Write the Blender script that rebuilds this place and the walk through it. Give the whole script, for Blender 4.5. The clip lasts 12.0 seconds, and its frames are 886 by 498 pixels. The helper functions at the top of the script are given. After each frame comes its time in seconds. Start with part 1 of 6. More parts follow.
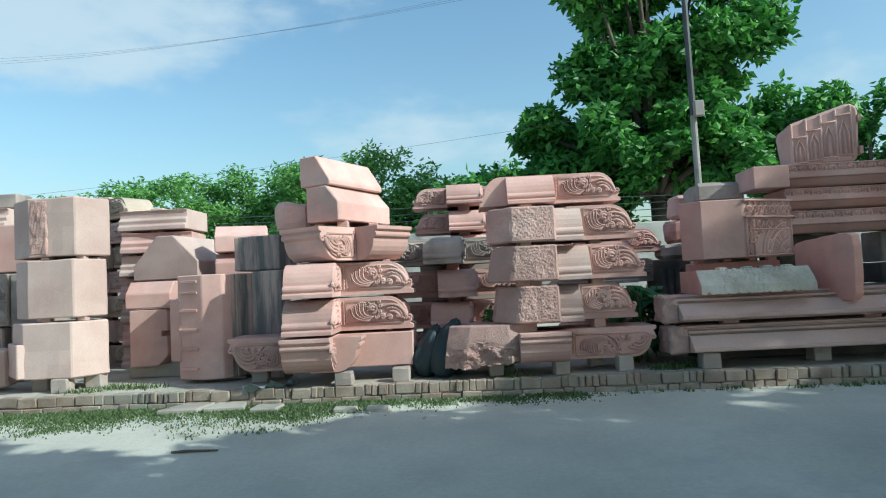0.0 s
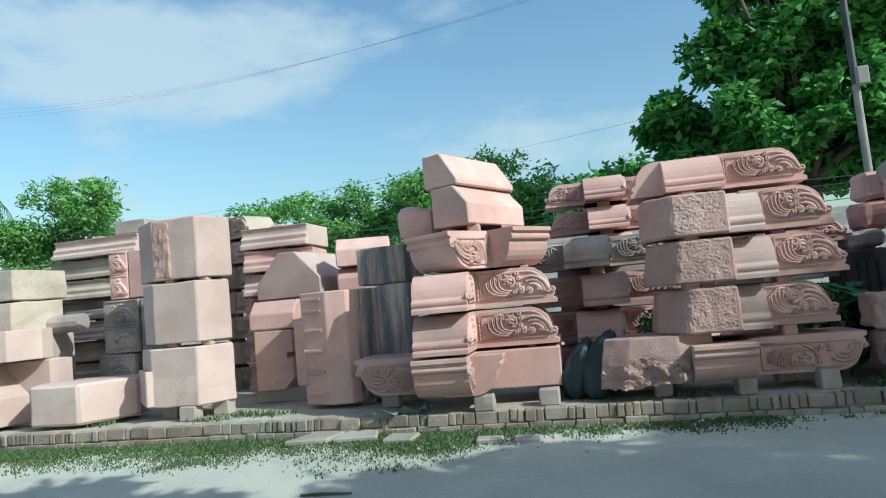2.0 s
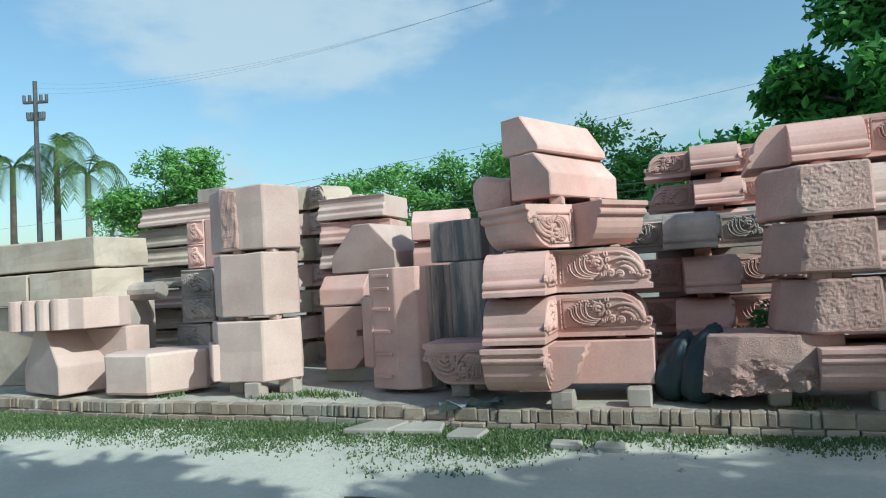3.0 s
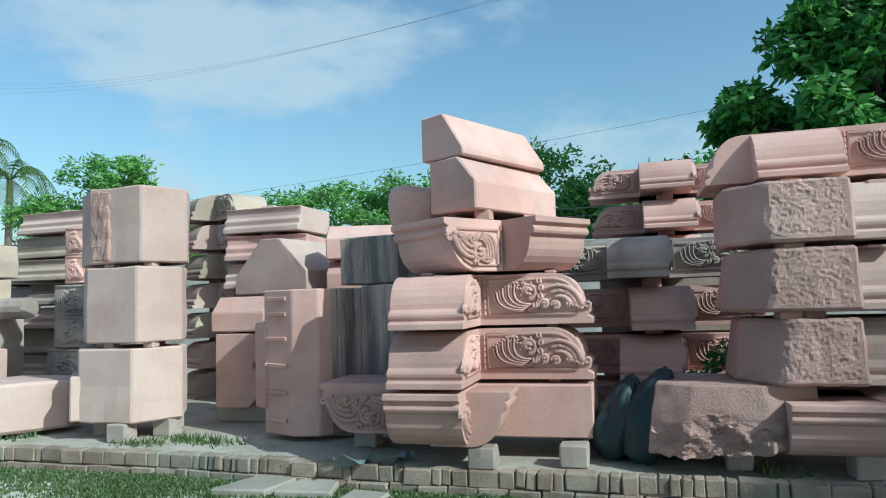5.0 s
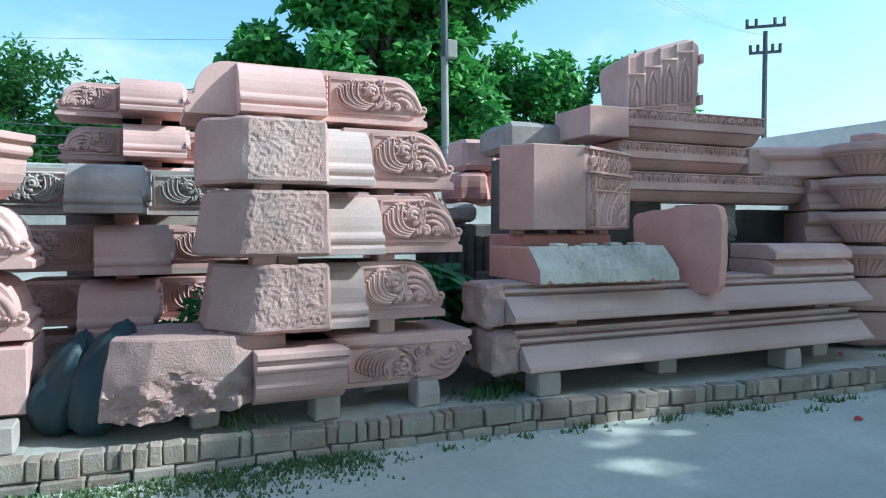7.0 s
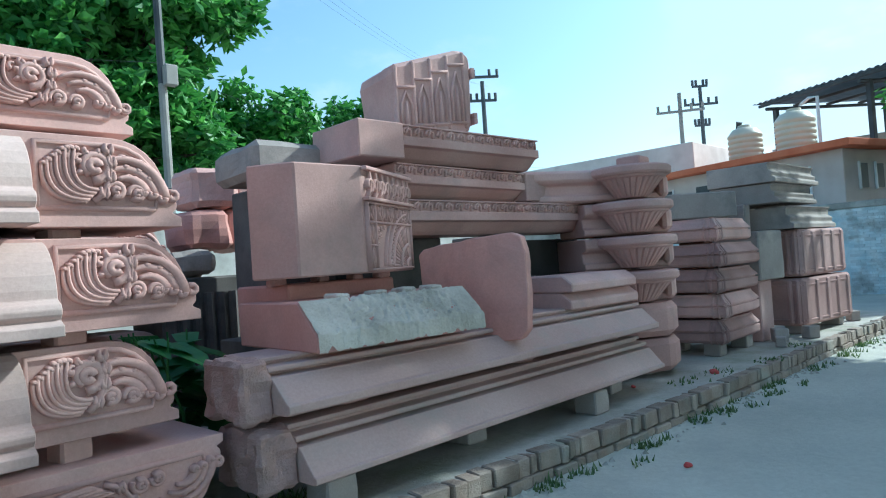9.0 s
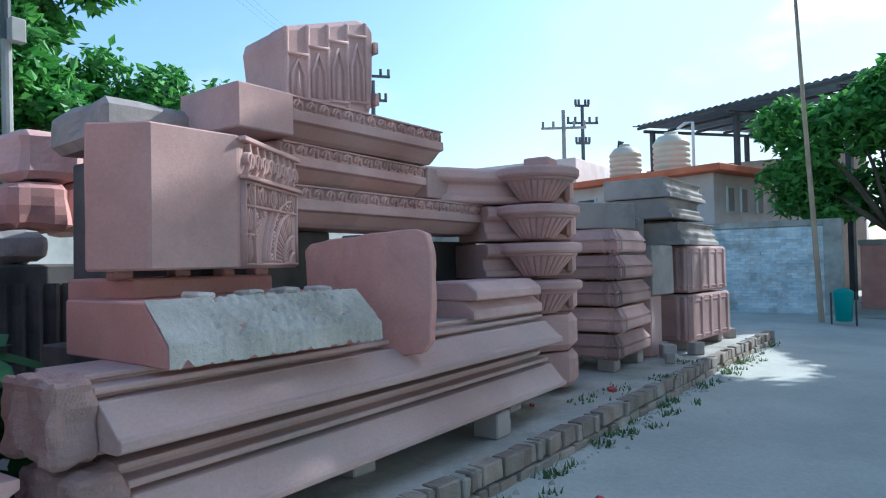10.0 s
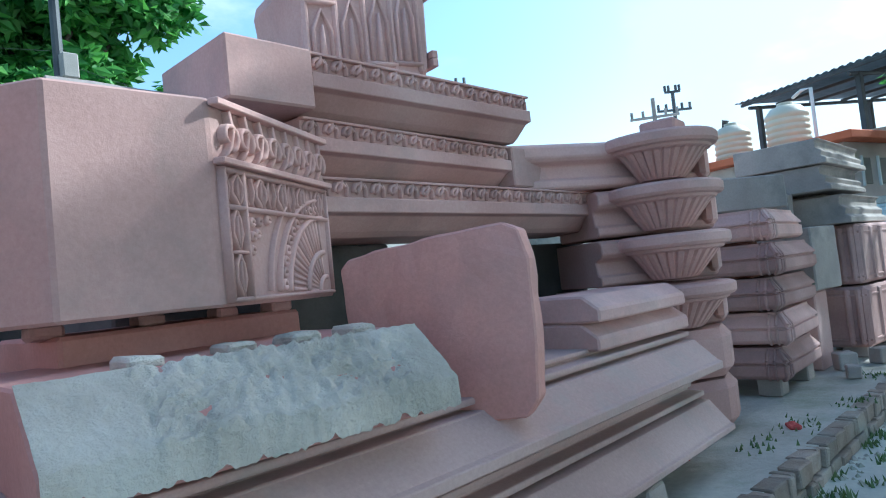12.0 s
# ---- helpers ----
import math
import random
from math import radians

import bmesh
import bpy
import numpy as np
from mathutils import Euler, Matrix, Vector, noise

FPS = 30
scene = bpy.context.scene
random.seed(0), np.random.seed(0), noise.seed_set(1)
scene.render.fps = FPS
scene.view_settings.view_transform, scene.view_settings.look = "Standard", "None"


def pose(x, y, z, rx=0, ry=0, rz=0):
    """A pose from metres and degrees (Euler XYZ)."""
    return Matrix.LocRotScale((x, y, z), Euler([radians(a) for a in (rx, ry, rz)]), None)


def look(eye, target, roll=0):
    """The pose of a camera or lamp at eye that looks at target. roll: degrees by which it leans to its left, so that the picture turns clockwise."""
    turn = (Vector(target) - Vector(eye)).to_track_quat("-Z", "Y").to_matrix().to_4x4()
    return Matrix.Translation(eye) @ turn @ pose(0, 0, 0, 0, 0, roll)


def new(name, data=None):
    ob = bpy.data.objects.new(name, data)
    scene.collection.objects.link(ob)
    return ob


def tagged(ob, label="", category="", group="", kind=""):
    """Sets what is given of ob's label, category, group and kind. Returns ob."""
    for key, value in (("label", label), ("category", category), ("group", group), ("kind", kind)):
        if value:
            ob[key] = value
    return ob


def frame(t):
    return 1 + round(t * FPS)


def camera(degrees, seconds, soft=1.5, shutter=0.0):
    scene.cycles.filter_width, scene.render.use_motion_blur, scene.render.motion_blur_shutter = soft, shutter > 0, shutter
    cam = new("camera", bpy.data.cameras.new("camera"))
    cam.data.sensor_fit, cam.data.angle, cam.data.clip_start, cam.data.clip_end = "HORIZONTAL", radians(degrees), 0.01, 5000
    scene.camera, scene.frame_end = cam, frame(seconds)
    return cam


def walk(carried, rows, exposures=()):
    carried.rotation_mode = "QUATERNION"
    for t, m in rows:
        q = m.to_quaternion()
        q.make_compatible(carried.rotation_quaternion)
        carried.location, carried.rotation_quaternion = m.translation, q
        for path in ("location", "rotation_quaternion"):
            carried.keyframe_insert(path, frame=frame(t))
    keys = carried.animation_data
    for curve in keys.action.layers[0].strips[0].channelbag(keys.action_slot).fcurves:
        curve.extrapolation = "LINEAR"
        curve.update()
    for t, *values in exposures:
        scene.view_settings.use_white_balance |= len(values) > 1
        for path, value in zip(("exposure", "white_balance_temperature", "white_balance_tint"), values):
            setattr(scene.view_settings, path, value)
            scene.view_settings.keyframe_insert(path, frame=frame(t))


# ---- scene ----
cam = camera(67.0, 12.0, soft=1.1)
PATH = [
    (0, (0.284, -0.016, 1.573), (0.239, 1.981, 1.669), -2.8),
    (0.5, (0.243, 0.146, 1.583), (0.275, 2.144, 1.657), -2.1),
    (1, (0.132, 0.399, 1.618), (0.115, 2.395, 1.752), 0.6),
    (1.5, (-0.105, 0.545, 1.588), (-0.246, 2.533, 1.755), -1.5),
    (2, (-0.068, 0.911, 1.602), (-0.446, 2.87, 1.747), -5.2),
    (2.5, (0.008, 1.378, 1.656), (-0.552, 3.296, 1.754), -2.5),
    (2.7, (-0.009, 1.496, 1.66), (-0.623, 3.398, 1.74), -3.3),
    (4.3, (-0.014, 2.599, 1.669), (-0.858, 4.408, 1.798), 0.0),
    (4.5, (0.002, 2.689, 1.674), (-0.813, 4.509, 1.825), 0.1),
    (5, (-0.004, 2.798, 1.665), (-0.534, 4.721, 1.816), -1.8),
    (5.5, (-0.035, 2.92, 1.693), (-0.203, 4.911, 1.788), -1.7),
    (6, (0.179, 3.075, 1.688), (0.306, 5.07, 1.755), -0.1),
    (6.5, (0.233, 3.201, 1.672), (0.656, 5.155, 1.648), -0.4),
    (7, (0.333, 3.391, 1.698), (1.145, 5.218, 1.634), 0.0),
    (7.2, (0.412, 3.486, 1.708), (1.316, 5.269, 1.662), -0.6),
    (8.8, (0.886, 4.569, 1.714), (2.267, 6.015, 1.762), -4.4),
    (9, (0.93, 4.665, 1.699), (2.368, 6.054, 1.747), -3.9),
    (9.5, (1.17, 4.939, 1.707), (2.676, 6.254, 1.74), -3.6),
    (10, (1.374, 5.196, 1.682), (3.036, 6.308, 1.726), -1.2),
    (10.2, (1.473, 5.302, 1.689), (3.134, 6.415, 1.733), -3.5),
    (10.5, (1.64, 5.453, 1.696), (3.308, 6.556, 1.735), -3.1),
    (11, (1.942, 5.584, 1.702), (3.556, 6.76, 1.814), -3.1),
    (11.5, (2.264, 5.782, 1.684), (3.885, 6.952, 1.757), -4.5),
    (12, (2.542, 6.028, 1.689), (4.037, 7.354, 1.787), -5.9),
]
walk(cam, [(t, look(eye, target, roll)) for t, eye, target, roll in PATH],
     [(0.0, 0.26, 5560, -8), (2.5, 0.16, 5480, -8), (4.8, 0.06, 5380, -9), (5.5, 0.16, 5150, -15), (6.4, 0.48, 4940, -19), (7.2, 0.72, 4880, -7), (9.0, 0.60, 5030, -9), (10.0, 0.62, 5040, 1), (10.5, 0.62, 5040, 2), (11.4, 0.74, 5000, 0), (12.0, 0.90, 4950, -4)])

# ---- world, sun ----
SUN_DIR = Vector((0.80, -0.34, 0.62)).normalized()
elev = math.asin(SUN_DIR.z)
azim = math.atan2(SUN_DIR.x, SUN_DIR.y)

world = bpy.data.worlds.new("sky")
scene.world = world
world.use_nodes = True
wn, wl = world.node_tree.nodes, world.node_tree.links
wn.clear()
w_out = wn.new("ShaderNodeOutputWorld")
w_bg = wn.new("ShaderNodeBackground")
w_bg.inputs["Strength"].default_value = 0.14
w_sky = wn.new("ShaderNodeTexSky")
w_sky.sky_type = "NISHITA"
w_sky.sun_disc = False
w_sky.sun_elevation = elev
w_sky.sun_rotation = azim
w_sky.air_density, w_sky.dust_density, w_sky.ozone_density = 1.3, 2.0, 1.35
w_co = wn.new("ShaderNodeTexCoord")
w_map = wn.new("ShaderNodeMapping")
w_map.inputs["Scale"].default_value = (1, 1, 2.2)
w_no = wn.new("ShaderNodeTexNoise")
w_no.inputs["Scale"].default_value = 3.1
w_no.inputs["Detail"].default_value = 7
w_no.inputs["Roughness"].default_value = 0.55
wl.new(w_co.outputs["Generated"], w_map.inputs["Vector"])
wl.new(w_map.outputs["Vector"], w_no.inputs["Vector"])
w_up = wn.new("ShaderNodeMapRange")
w_up.clamp = False
w_up.inputs["From Min"].default_value, w_up.inputs["From Max"].default_value = 0.3, 0.7
w_up.inputs["To Min"].default_value, w_up.inputs["To Max"].default_value = 0.14, 0.86
wl.new(w_no.outputs["Fac"], w_up.inputs["Value"])
mask = w_up.outputs["Result"]
# clouds: bearing (degrees left of +y), height, spread, weight
for bear, high, wide, weight in ((20, 21, 0.15, 0.26), (27, 20, 0.17, 0.28), (35, 20, 0.18, 0.28), (43, 23, 0.2, 0.28), (30, 29, 0.2, 0.24), (12, 11, 0.14, 0.24), (4, 11, 0.12, 0.22), (38, 12, 0.09, 0.22),
                                 (-7, 12.5, 0.06, 0.24), (-28, 14, 0.1, 0.26), (-50, 13, 0.2, 0.24), (-58, 24, 0.16, 0.2), (-72, 16, 0.25, 0.36), (-84, 14, 0.4, 0.40), (-62, 17.5, 0.085, -0.34)):
    b, h = radians(bear), radians(high)
    d = wn.new("ShaderNodeVectorMath")
    d.operation = "DISTANCE"
    d.inputs[1].default_value = (-math.sin(b) * math.cos(h), math.cos(b) * math.cos(h), math.sin(h))
    wl.new(w_co.outputs["Generated"], d.inputs[0])
    m = wn.new("ShaderNodeMapRange")
    m.interpolation_type = "SMOOTHSTEP"
    m.inputs["From Min"].default_value, m.inputs["From Max"].default_value = wide, 0.0
    m.inputs["To Min"].default_value, m.inputs["To Max"].default_value = 0.0, weight
    wl.new(d.outputs["Value"], m.inputs["Value"])
    a = wn.new("ShaderNodeMath")
    a.operation = "ADD"
    wl.new(mask, a.inputs[0])
    wl.new(m.outputs["Result"], a.inputs[1])
    mask = a.outputs[0]
w_rm = wn.new("ShaderNodeMapRange")
w_rm.interpolation_type = "SMOOTHSTEP"
w_rm.inputs["From Min"].default_value, w_rm.inputs["From Max"].default_value = 0.60, 0.95
w_rm.inputs["To Max"].default_value = 0.8
wl.new(mask, w_rm.inputs["Value"])
w_mix = wn.new("ShaderNodeMix")
w_mix.data_type = "RGBA"
wl.new(w_rm.outputs["Result"], w_mix.inputs["Factor"])
wl.new(w_sky.outputs["Color"], w_mix.inputs[6])
w_mix.inputs[7].default_value = (4.25, 4.45, 4.75, 1)
wl.new(w_mix.outputs[2], w_bg.inputs["Color"])
wl.new(w_bg.outputs["Background"], w_out.inputs["Surface"])

sun = new("sun", bpy.data.lights.new("sun", "SUN"))
sun.data.energy, sun.data.angle, sun.data.color = 4.2, radians(0.6), (1.0, 0.93, 0.83)
sun.matrix_world = look(SUN_DIR * 60, (0, 0, 0))


# ---- materials ----
def material(name, tones, size=1.0, rough=0.88, bump=0.16, fine=60.0, patch=1.5, vary=0.12, stain=None, stain_amount=0.5, streak=False, metal=0.0, spec=0.3):
    """Stone-like surface: three tones mixed by broad and fine noise, optional stains or upright streaks, fine relief."""
    m = bpy.data.materials.new(name)
    m.use_nodes = True
    n, l = m.node_tree.nodes, m.node_tree.links
    p = n["Principled BSDF"]
    p.inputs["Roughness"].default_value = rough
    p.inputs["Metallic"].default_value = metal
    p.inputs["Specular IOR Level"].default_value = spec
    g = n.new("ShaderNodeNewGeometry")
    info = n.new("ShaderNodeObjectInfo")
    big = n.new("ShaderNodeTexNoise")
    big.inputs["Scale"].default_value = patch / size
    big.inputs["Detail"].default_value = 5
    l.new(g.outputs["Position"], big.inputs["Vector"])
    small = n.new("ShaderNodeTexNoise")
    small.inputs["Scale"].default_value = fine / size
    small.inputs["Detail"].default_value = 6
    small.inputs["Roughness"].default_value = 0.7
    l.new(g.outputs["Position"], small.inputs["Vector"])
    r = n.new("ShaderNodeValToRGB")
    e = r.color_ramp.elements
    e[0].position, e[1].position = 0.32, 0.70
    e[0].color, e[1].color = (*tones[0], 1), (*tones[2], 1)
    mid = e.new(0.5)
    mid.color = (*tones[1], 1)
    l.new(big.outputs["Fac"], r.inputs["Fac"])
    mix = n.new("ShaderNodeMix")
    mix.data_type, mix.blend_type = "RGBA", "OVERLAY"
    mix.inputs["Factor"].default_value = 0.22
    l.new(r.outputs["Color"], mix.inputs[6])
    l.new(small.outputs["Fac"], mix.inputs[7])
    col = mix.outputs[2]
    if stain:
        sn = n.new("ShaderNodeTexNoise")
        sn.inputs["Scale"].default_value = 1.6 / size
        sn.inputs["Detail"].default_value = 8
        sn.inputs["Roughness"].default_value = 0.65
        mp = n.new("ShaderNodeMapping")
        mp.inputs["Location"].default_value = (7.3, 2.1, 4.4)
        mp.inputs["Scale"].default_value = (3.5, 3.5, 0.35) if streak else (1, 1, 1)
        l.new(g.outputs["Position"], mp.inputs["Vector"])
        l.new(mp.outputs["Vector"], sn.inputs["Vector"])
        sr = n.new("ShaderNodeMapRange")
        sr.inputs["From Min"].default_value, sr.inputs["From Max"].default_value = (0.44, 0.58) if streak else (0.50, 0.68)
        sr.inputs["To Max"].default_value = stain_amount
        l.new(sn.outputs["Fac"], sr.inputs["Value"])
        sm = n.new("ShaderNodeMix")
        sm.data_type = "RGBA"
        l.new(sr.outputs["Result"], sm.inputs["Factor"])
        l.new(col, sm.inputs[6])
        sm.inputs[7].default_value = (*stain, 1)
        col = sm.outputs[2]
    hs = n.new("ShaderNodeHueSaturation")
    vr = n.new("ShaderNodeMapRange")
    vr.inputs["To Min"].default_value, vr.inputs["To Max"].default_value = 1 - vary, 1 + vary
    l.new(info.outputs["Random"], vr.inputs["Value"])
    l.new(vr.outputs["Result"], hs.inputs["Value"])
    l.new(col, hs.inputs["Color"])
    l.new(hs.outputs["Color"], p.inputs["Base Color"])
    if bump:
        b = n.new("ShaderNodeBump")
        b.inputs["Strength"].default_value = bump
        b.inputs["Distance"].default_value = 0.012 * size
        l.new(small.outputs["Fac"], b.inputs["Height"])
        l.new(b.outputs["Normal"], p.inputs["Normal"])
    return m


PINK = material("pink_sandstone", ((0.50, 0.300, 0.264), (0.575, 0.360, 0.320), (0.64, 0.430, 0.387)), stain=(0.33, 0.265, 0.24), stain_amount=0.5, vary=0.18)
PALE = material("pale_sandstone", ((0.47, 0.335, 0.30), (0.53, 0.395, 0.355), (0.58, 0.45, 0.405)), stain=(0.38, 0.30, 0.26), stain_amount=0.35)
RED = material("red_sandstone", ((0.47, 0.225, 0.19), (0.54, 0.275, 0.235), (0.595, 0.33, 0.29)), stain=(0.31, 0.22, 0.20), stain_amount=0.4)
GREY = material("weathered_sandstone", ((0.27, 0.23, 0.21), (0.36, 0.31, 0.28), (0.46, 0.38, 0.34)), stain=(0.14, 0.135, 0.13), stain_amount=0.7)
STREAK = material("streaked_sandstone", ((0.42, 0.30, 0.27), (0.46, 0.35, 0.31), (0.5, 0.38, 0.34)), stain=(0.10, 0.115, 0.12), stain_amount=0.85, streak=True)
DUSK = material("dusky_sandstone", ((0.34, 0.20, 0.18), (0.42, 0.26, 0.235), (0.49, 0.32, 0.29)), stain=(0.22, 0.17, 0.16), stain_amount=0.5)
# near-black for hidden stones: weathered stone, with the shade of gaps painted in
SHADED = material("weathered_shaded_sandstone", ((0.07, 0.065, 0.06), (0.11, 0.10, 0.093), (0.17, 0.15, 0.14)), stain=(0.045, 0.045, 0.045), stain_amount=0.7)
CHISEL = material("chiselled_sandstone", ((0.40, 0.250, 0.220), (0.48, 0.310, 0.275), (0.57, 0.390, 0.350)), bump=1.0, fine=60, stain=(0.30, 0.25, 0.22), stain_amount=0.4)
CHALK = material("dusty_greenish_sandstone", ((0.52, 0.47, 0.39), (0.70, 0.63, 0.54), (0.80, 0.74, 0.65)), bump=1.3, fine=40, patch=3, stain=(0.25, 0.28, 0.24), stain_amount=0.8)
BEAM = material("dusty_pink_sandstone", ((0.45, 0.300, 0.265), (0.515, 0.355, 0.315), (0.58, 0.415, 0.37)), patch=0.9, stain=(0.37, 0.345, 0.31), stain_amount=0.6)
CREAM = material("cream_sandstone", ((0.37, 0.295, 0.235), (0.43, 0.355, 0.29), (0.50, 0.425, 0.355)), stain=(0.24, 0.205, 0.17), stain_amount=0.55)
CEMENT = material("cement_block", ((0.31, 0.26, 0.23), (0.37, 0.315, 0.285), (0.44, 0.38, 0.345)), bump=0.4, fine=90)
BRICK = material("old_brick", ((0.27, 0.205, 0.16), (0.33, 0.26, 0.21), (0.40, 0.33, 0.275)), bump=1.0, fine=50, patch=5, vary=0.22, stain=(0.30, 0.30, 0.26), stain_amount=0.8)
DIRT = material("dusty_road", ((0.43, 0.42, 0.365), (0.50, 0.485, 0.42), (0.57, 0.55, 0.48)), bump=0.7, fine=22, patch=0.7, vary=0, stain=(0.41, 0.40, 0.365), stain_amount=0.6)
SOIL = material("platform_soil", ((0.34, 0.31, 0.27), (0.43, 0.40, 0.35), (0.52, 0.485, 0.43)), bump=0.8, fine=18, patch=1.1, vary=0, stain=(0.15, 0.19, 0.10), stain_amount=0.5)
FLAG = material("grey_flagstone", ((0.30, 0.275, 0.24), (0.37, 0.34, 0.30), (0.44, 0.41, 0.36)), bump=0.4, fine=40)
BARK = material("bark", ((0.07, 0.055, 0.045), (0.11, 0.09, 0.07), (0.16, 0.13, 0.10)), bump=1.0, fine=20)
TARP = material("black_plastic", ((0.008, 0.018, 0.022), (0.012, 0.027, 0.033), (0.02, 0.04, 0.048)), rough=0.58, bump=0.3, fine=14, spec=0.5)
RAG = material("grey_cloth", ((0.16, 0.2, 0.21), (0.22, 0.27, 0.28), (0.3, 0.35, 0.36)), bump=0.4)
BLUE = material("blue_limewash", ((0.52, 0.63, 0.69), (0.66, 0.73, 0.77), (0.76, 0.80, 0.82)), bump=0.7, fine=24, patch=3.5, vary=0.16, stain=(0.30, 0.29, 0.28), stain_amount=0.7)
WALLGREY = material("weathered_plaster", ((0.30, 0.29, 0.26), (0.40, 0.39, 0.36), (0.52, 0.50, 0.47)), stain=(0.16, 0.16, 0.15), stain_amount=0.7)
PLASTER = material("pinkish_plaster", ((0.60, 0.50, 0.46), (0.66, 0.56, 0.52), (0.72, 0.62, 0.58)), bump=0.1)
ORANGE = material("orange_paint", ((0.62, 0.16, 0.075), (0.70, 0.20, 0.10), (0.76, 0.25, 0.13)), bump=0.1)
TANKM = material("cream_plastic", ((0.58, 0.50, 0.37), (0.62, 0.54, 0.41), (0.66, 0.59, 0.46)), rough=0.45, bump=0.05, spec=0.5)
STEEL = material("dark_steel", ((0.05, 0.055, 0.06), (0.075, 0.08, 0.085), (0.1, 0.105, 0.11)), rough=0.55, bump=0.1)
SHEET = material("roof_sheet", ((0.13, 0.17, 0.20), (0.17, 0.21, 0.24), (0.22, 0.26, 0.29)), rough=0.5, bump=0.1, metal=0.3)
CONCRETE = material("concrete_pole", ((0.20, 0.185, 0.17), (0.25, 0.235, 0.215), (0.31, 0.29, 0.27)), bump=0.2)
TEAL = material("teal_plastic", ((0.02, 0.20, 0.19), (0.03, 0.26, 0.24), (0.05, 0.31, 0.29)), rough=0.5, bump=0.05)
WHITE = material("white_paint", ((0.72, 0.71, 0.7), (0.78, 0.78, 0.77), (0.82, 0.82, 0.82)), bump=0.1)
REDBIT = material("red_wrapper", ((0.42, 0.05, 0.06), (0.5, 0.07, 0.07), (0.55, 0.12, 0.1)), bump=0.2)
BAMBOO = material("bamboo", ((0.30, 0.22, 0.16), (0.38, 0.29, 0.21), (0.45, 0.35, 0.27)), bump=0.3)


def leafy(name, dark, light, glow=0.35):
    m = bpy.data.materials.new(name)
    m.use_nodes = True
    n, l = m.node_tree.nodes, m.node_tree.links
    p = n["Principled BSDF"]
    g = n.new("ShaderNodeNewGeometry")
    r = n.new("ShaderNodeValToRGB")
    r.color_ramp.elements[0].color, r.color_ramp.elements[1].color = (*dark, 1), (*light, 1)
    l.new(g.outputs["Random Per Island"], r.inputs["Fac"])
    l.new(r.outputs["Color"], p.inputs["Base Color"])
    p.inputs["Roughness"].default_value = 0.5
    tr = n.new("ShaderNodeBsdfTranslucent")
    l.new(r.outputs["Color"], tr.inputs["Color"])
    mx = n.new("ShaderNodeMixShader")
    mx.inputs["Fac"].default_value = glow
    l.new(p.outputs["BSDF"], mx.inputs[1])
    l.new(tr.outputs["BSDF"], mx.inputs[2])
    l.new(mx.outputs["Shader"], n["Material Output"].inputs["Surface"])
    return m


LEAF = leafy("broad_leaf", (0.04, 0.15, 0.03), (0.16, 0.40, 0.07))
LEAF_FAR = leafy("feathery_leaf", (0.09, 0.23, 0.05), (0.24, 0.46, 0.11))
PALM = leafy("palm_leaf", (0.06, 0.13, 0.035), (0.16, 0.24, 0.07))
GRASS = leafy("grass_blade", (0.07, 0.13, 0.04), (0.16, 0.22, 0.085))
TARO = leafy("large_leaf", (0.03, 0.12, 0.03), (0.08, 0.24, 0.06), 0.25)


# ---- building helpers ----
def part(name, bm, mat, parent=None, label="", smooth=False):
    """Links a bmesh as one mesh object, under a thing or a part."""
    me = bpy.data.meshes.new(name)
    bmesh.ops.recalc_face_normals(bm, faces=bm.faces)
    bm.to_mesh(me)
    bm.free()
    if smooth:
        me.polygons.foreach_set("use_smooth", [True] * len(me.polygons))
    me.materials.append(mat)
    ob = new(name, me)
    if parent:
        ob.parent = parent
    if label:
        tagged(ob, label)
    return ob


def thing(name, label, category, m=None, group="", kind=""):
    ob = tagged(new(name), label, category, group, kind)
    if m is not None:
        ob.matrix_basis = m
    return ob


def bev(bm, w, seg=1, angle=25):
    edges = [e for e in bm.edges if len(e.link_faces) == 2 and e.calc_face_angle(0) > radians(angle)]
    if w > 0 and edges:
        bmesh.ops.bevel(bm, geom=edges, offset=w, segments=seg, affect="EDGES", clamp_overlap=True)
    return bm


def prism(poly, a, b, axis="y", m=None, bevel=0.008, bm=None):
    """A polygon pushed along an axis from a to b. Polygon pairs are (x, z) for y, (y, z) for x, (x, y) for z."""
    own = bmesh.new()
    put = {"y": lambda p, d: (p[0], d, p[1]), "x": lambda p, d: (d, p[0], p[1]), "z": lambda p, d: (p[0], p[1], d)}[axis]
    v0 = [own.verts.new(put(p, a)) for p in poly]
    v1 = [own.verts.new(put(p, b)) for p in poly]
    own.faces.new(v0)
    own.faces.new(v1[::-1])
    k = len(poly)
    for i in range(k):
        own.faces.new((v0[i], v1[i], v1[(i + 1) % k], v0[(i + 1) % k]))
    bmesh.ops.recalc_face_normals(own, faces=own.faces)
    bev(own, bevel)
    if m is not None:
        own.transform(m)
    return merge(bm, own)


def merge(bm, other):
    if bm is None:
        return other
    me = bpy.data.meshes.new("tmp")
    other.to_mesh(me)
    other.free()
    bm.from_mesh(me)
    bpy.data.meshes.remove(me)
    return bm


def box(x0, x1, y0, y1, z0, z1, m=None, bevel=0.01, bm=None):
    return prism([(x0, z0), (x1, z0), (x1, z1), (x0, z1)], y0, y1, "y", m, bevel, bm)


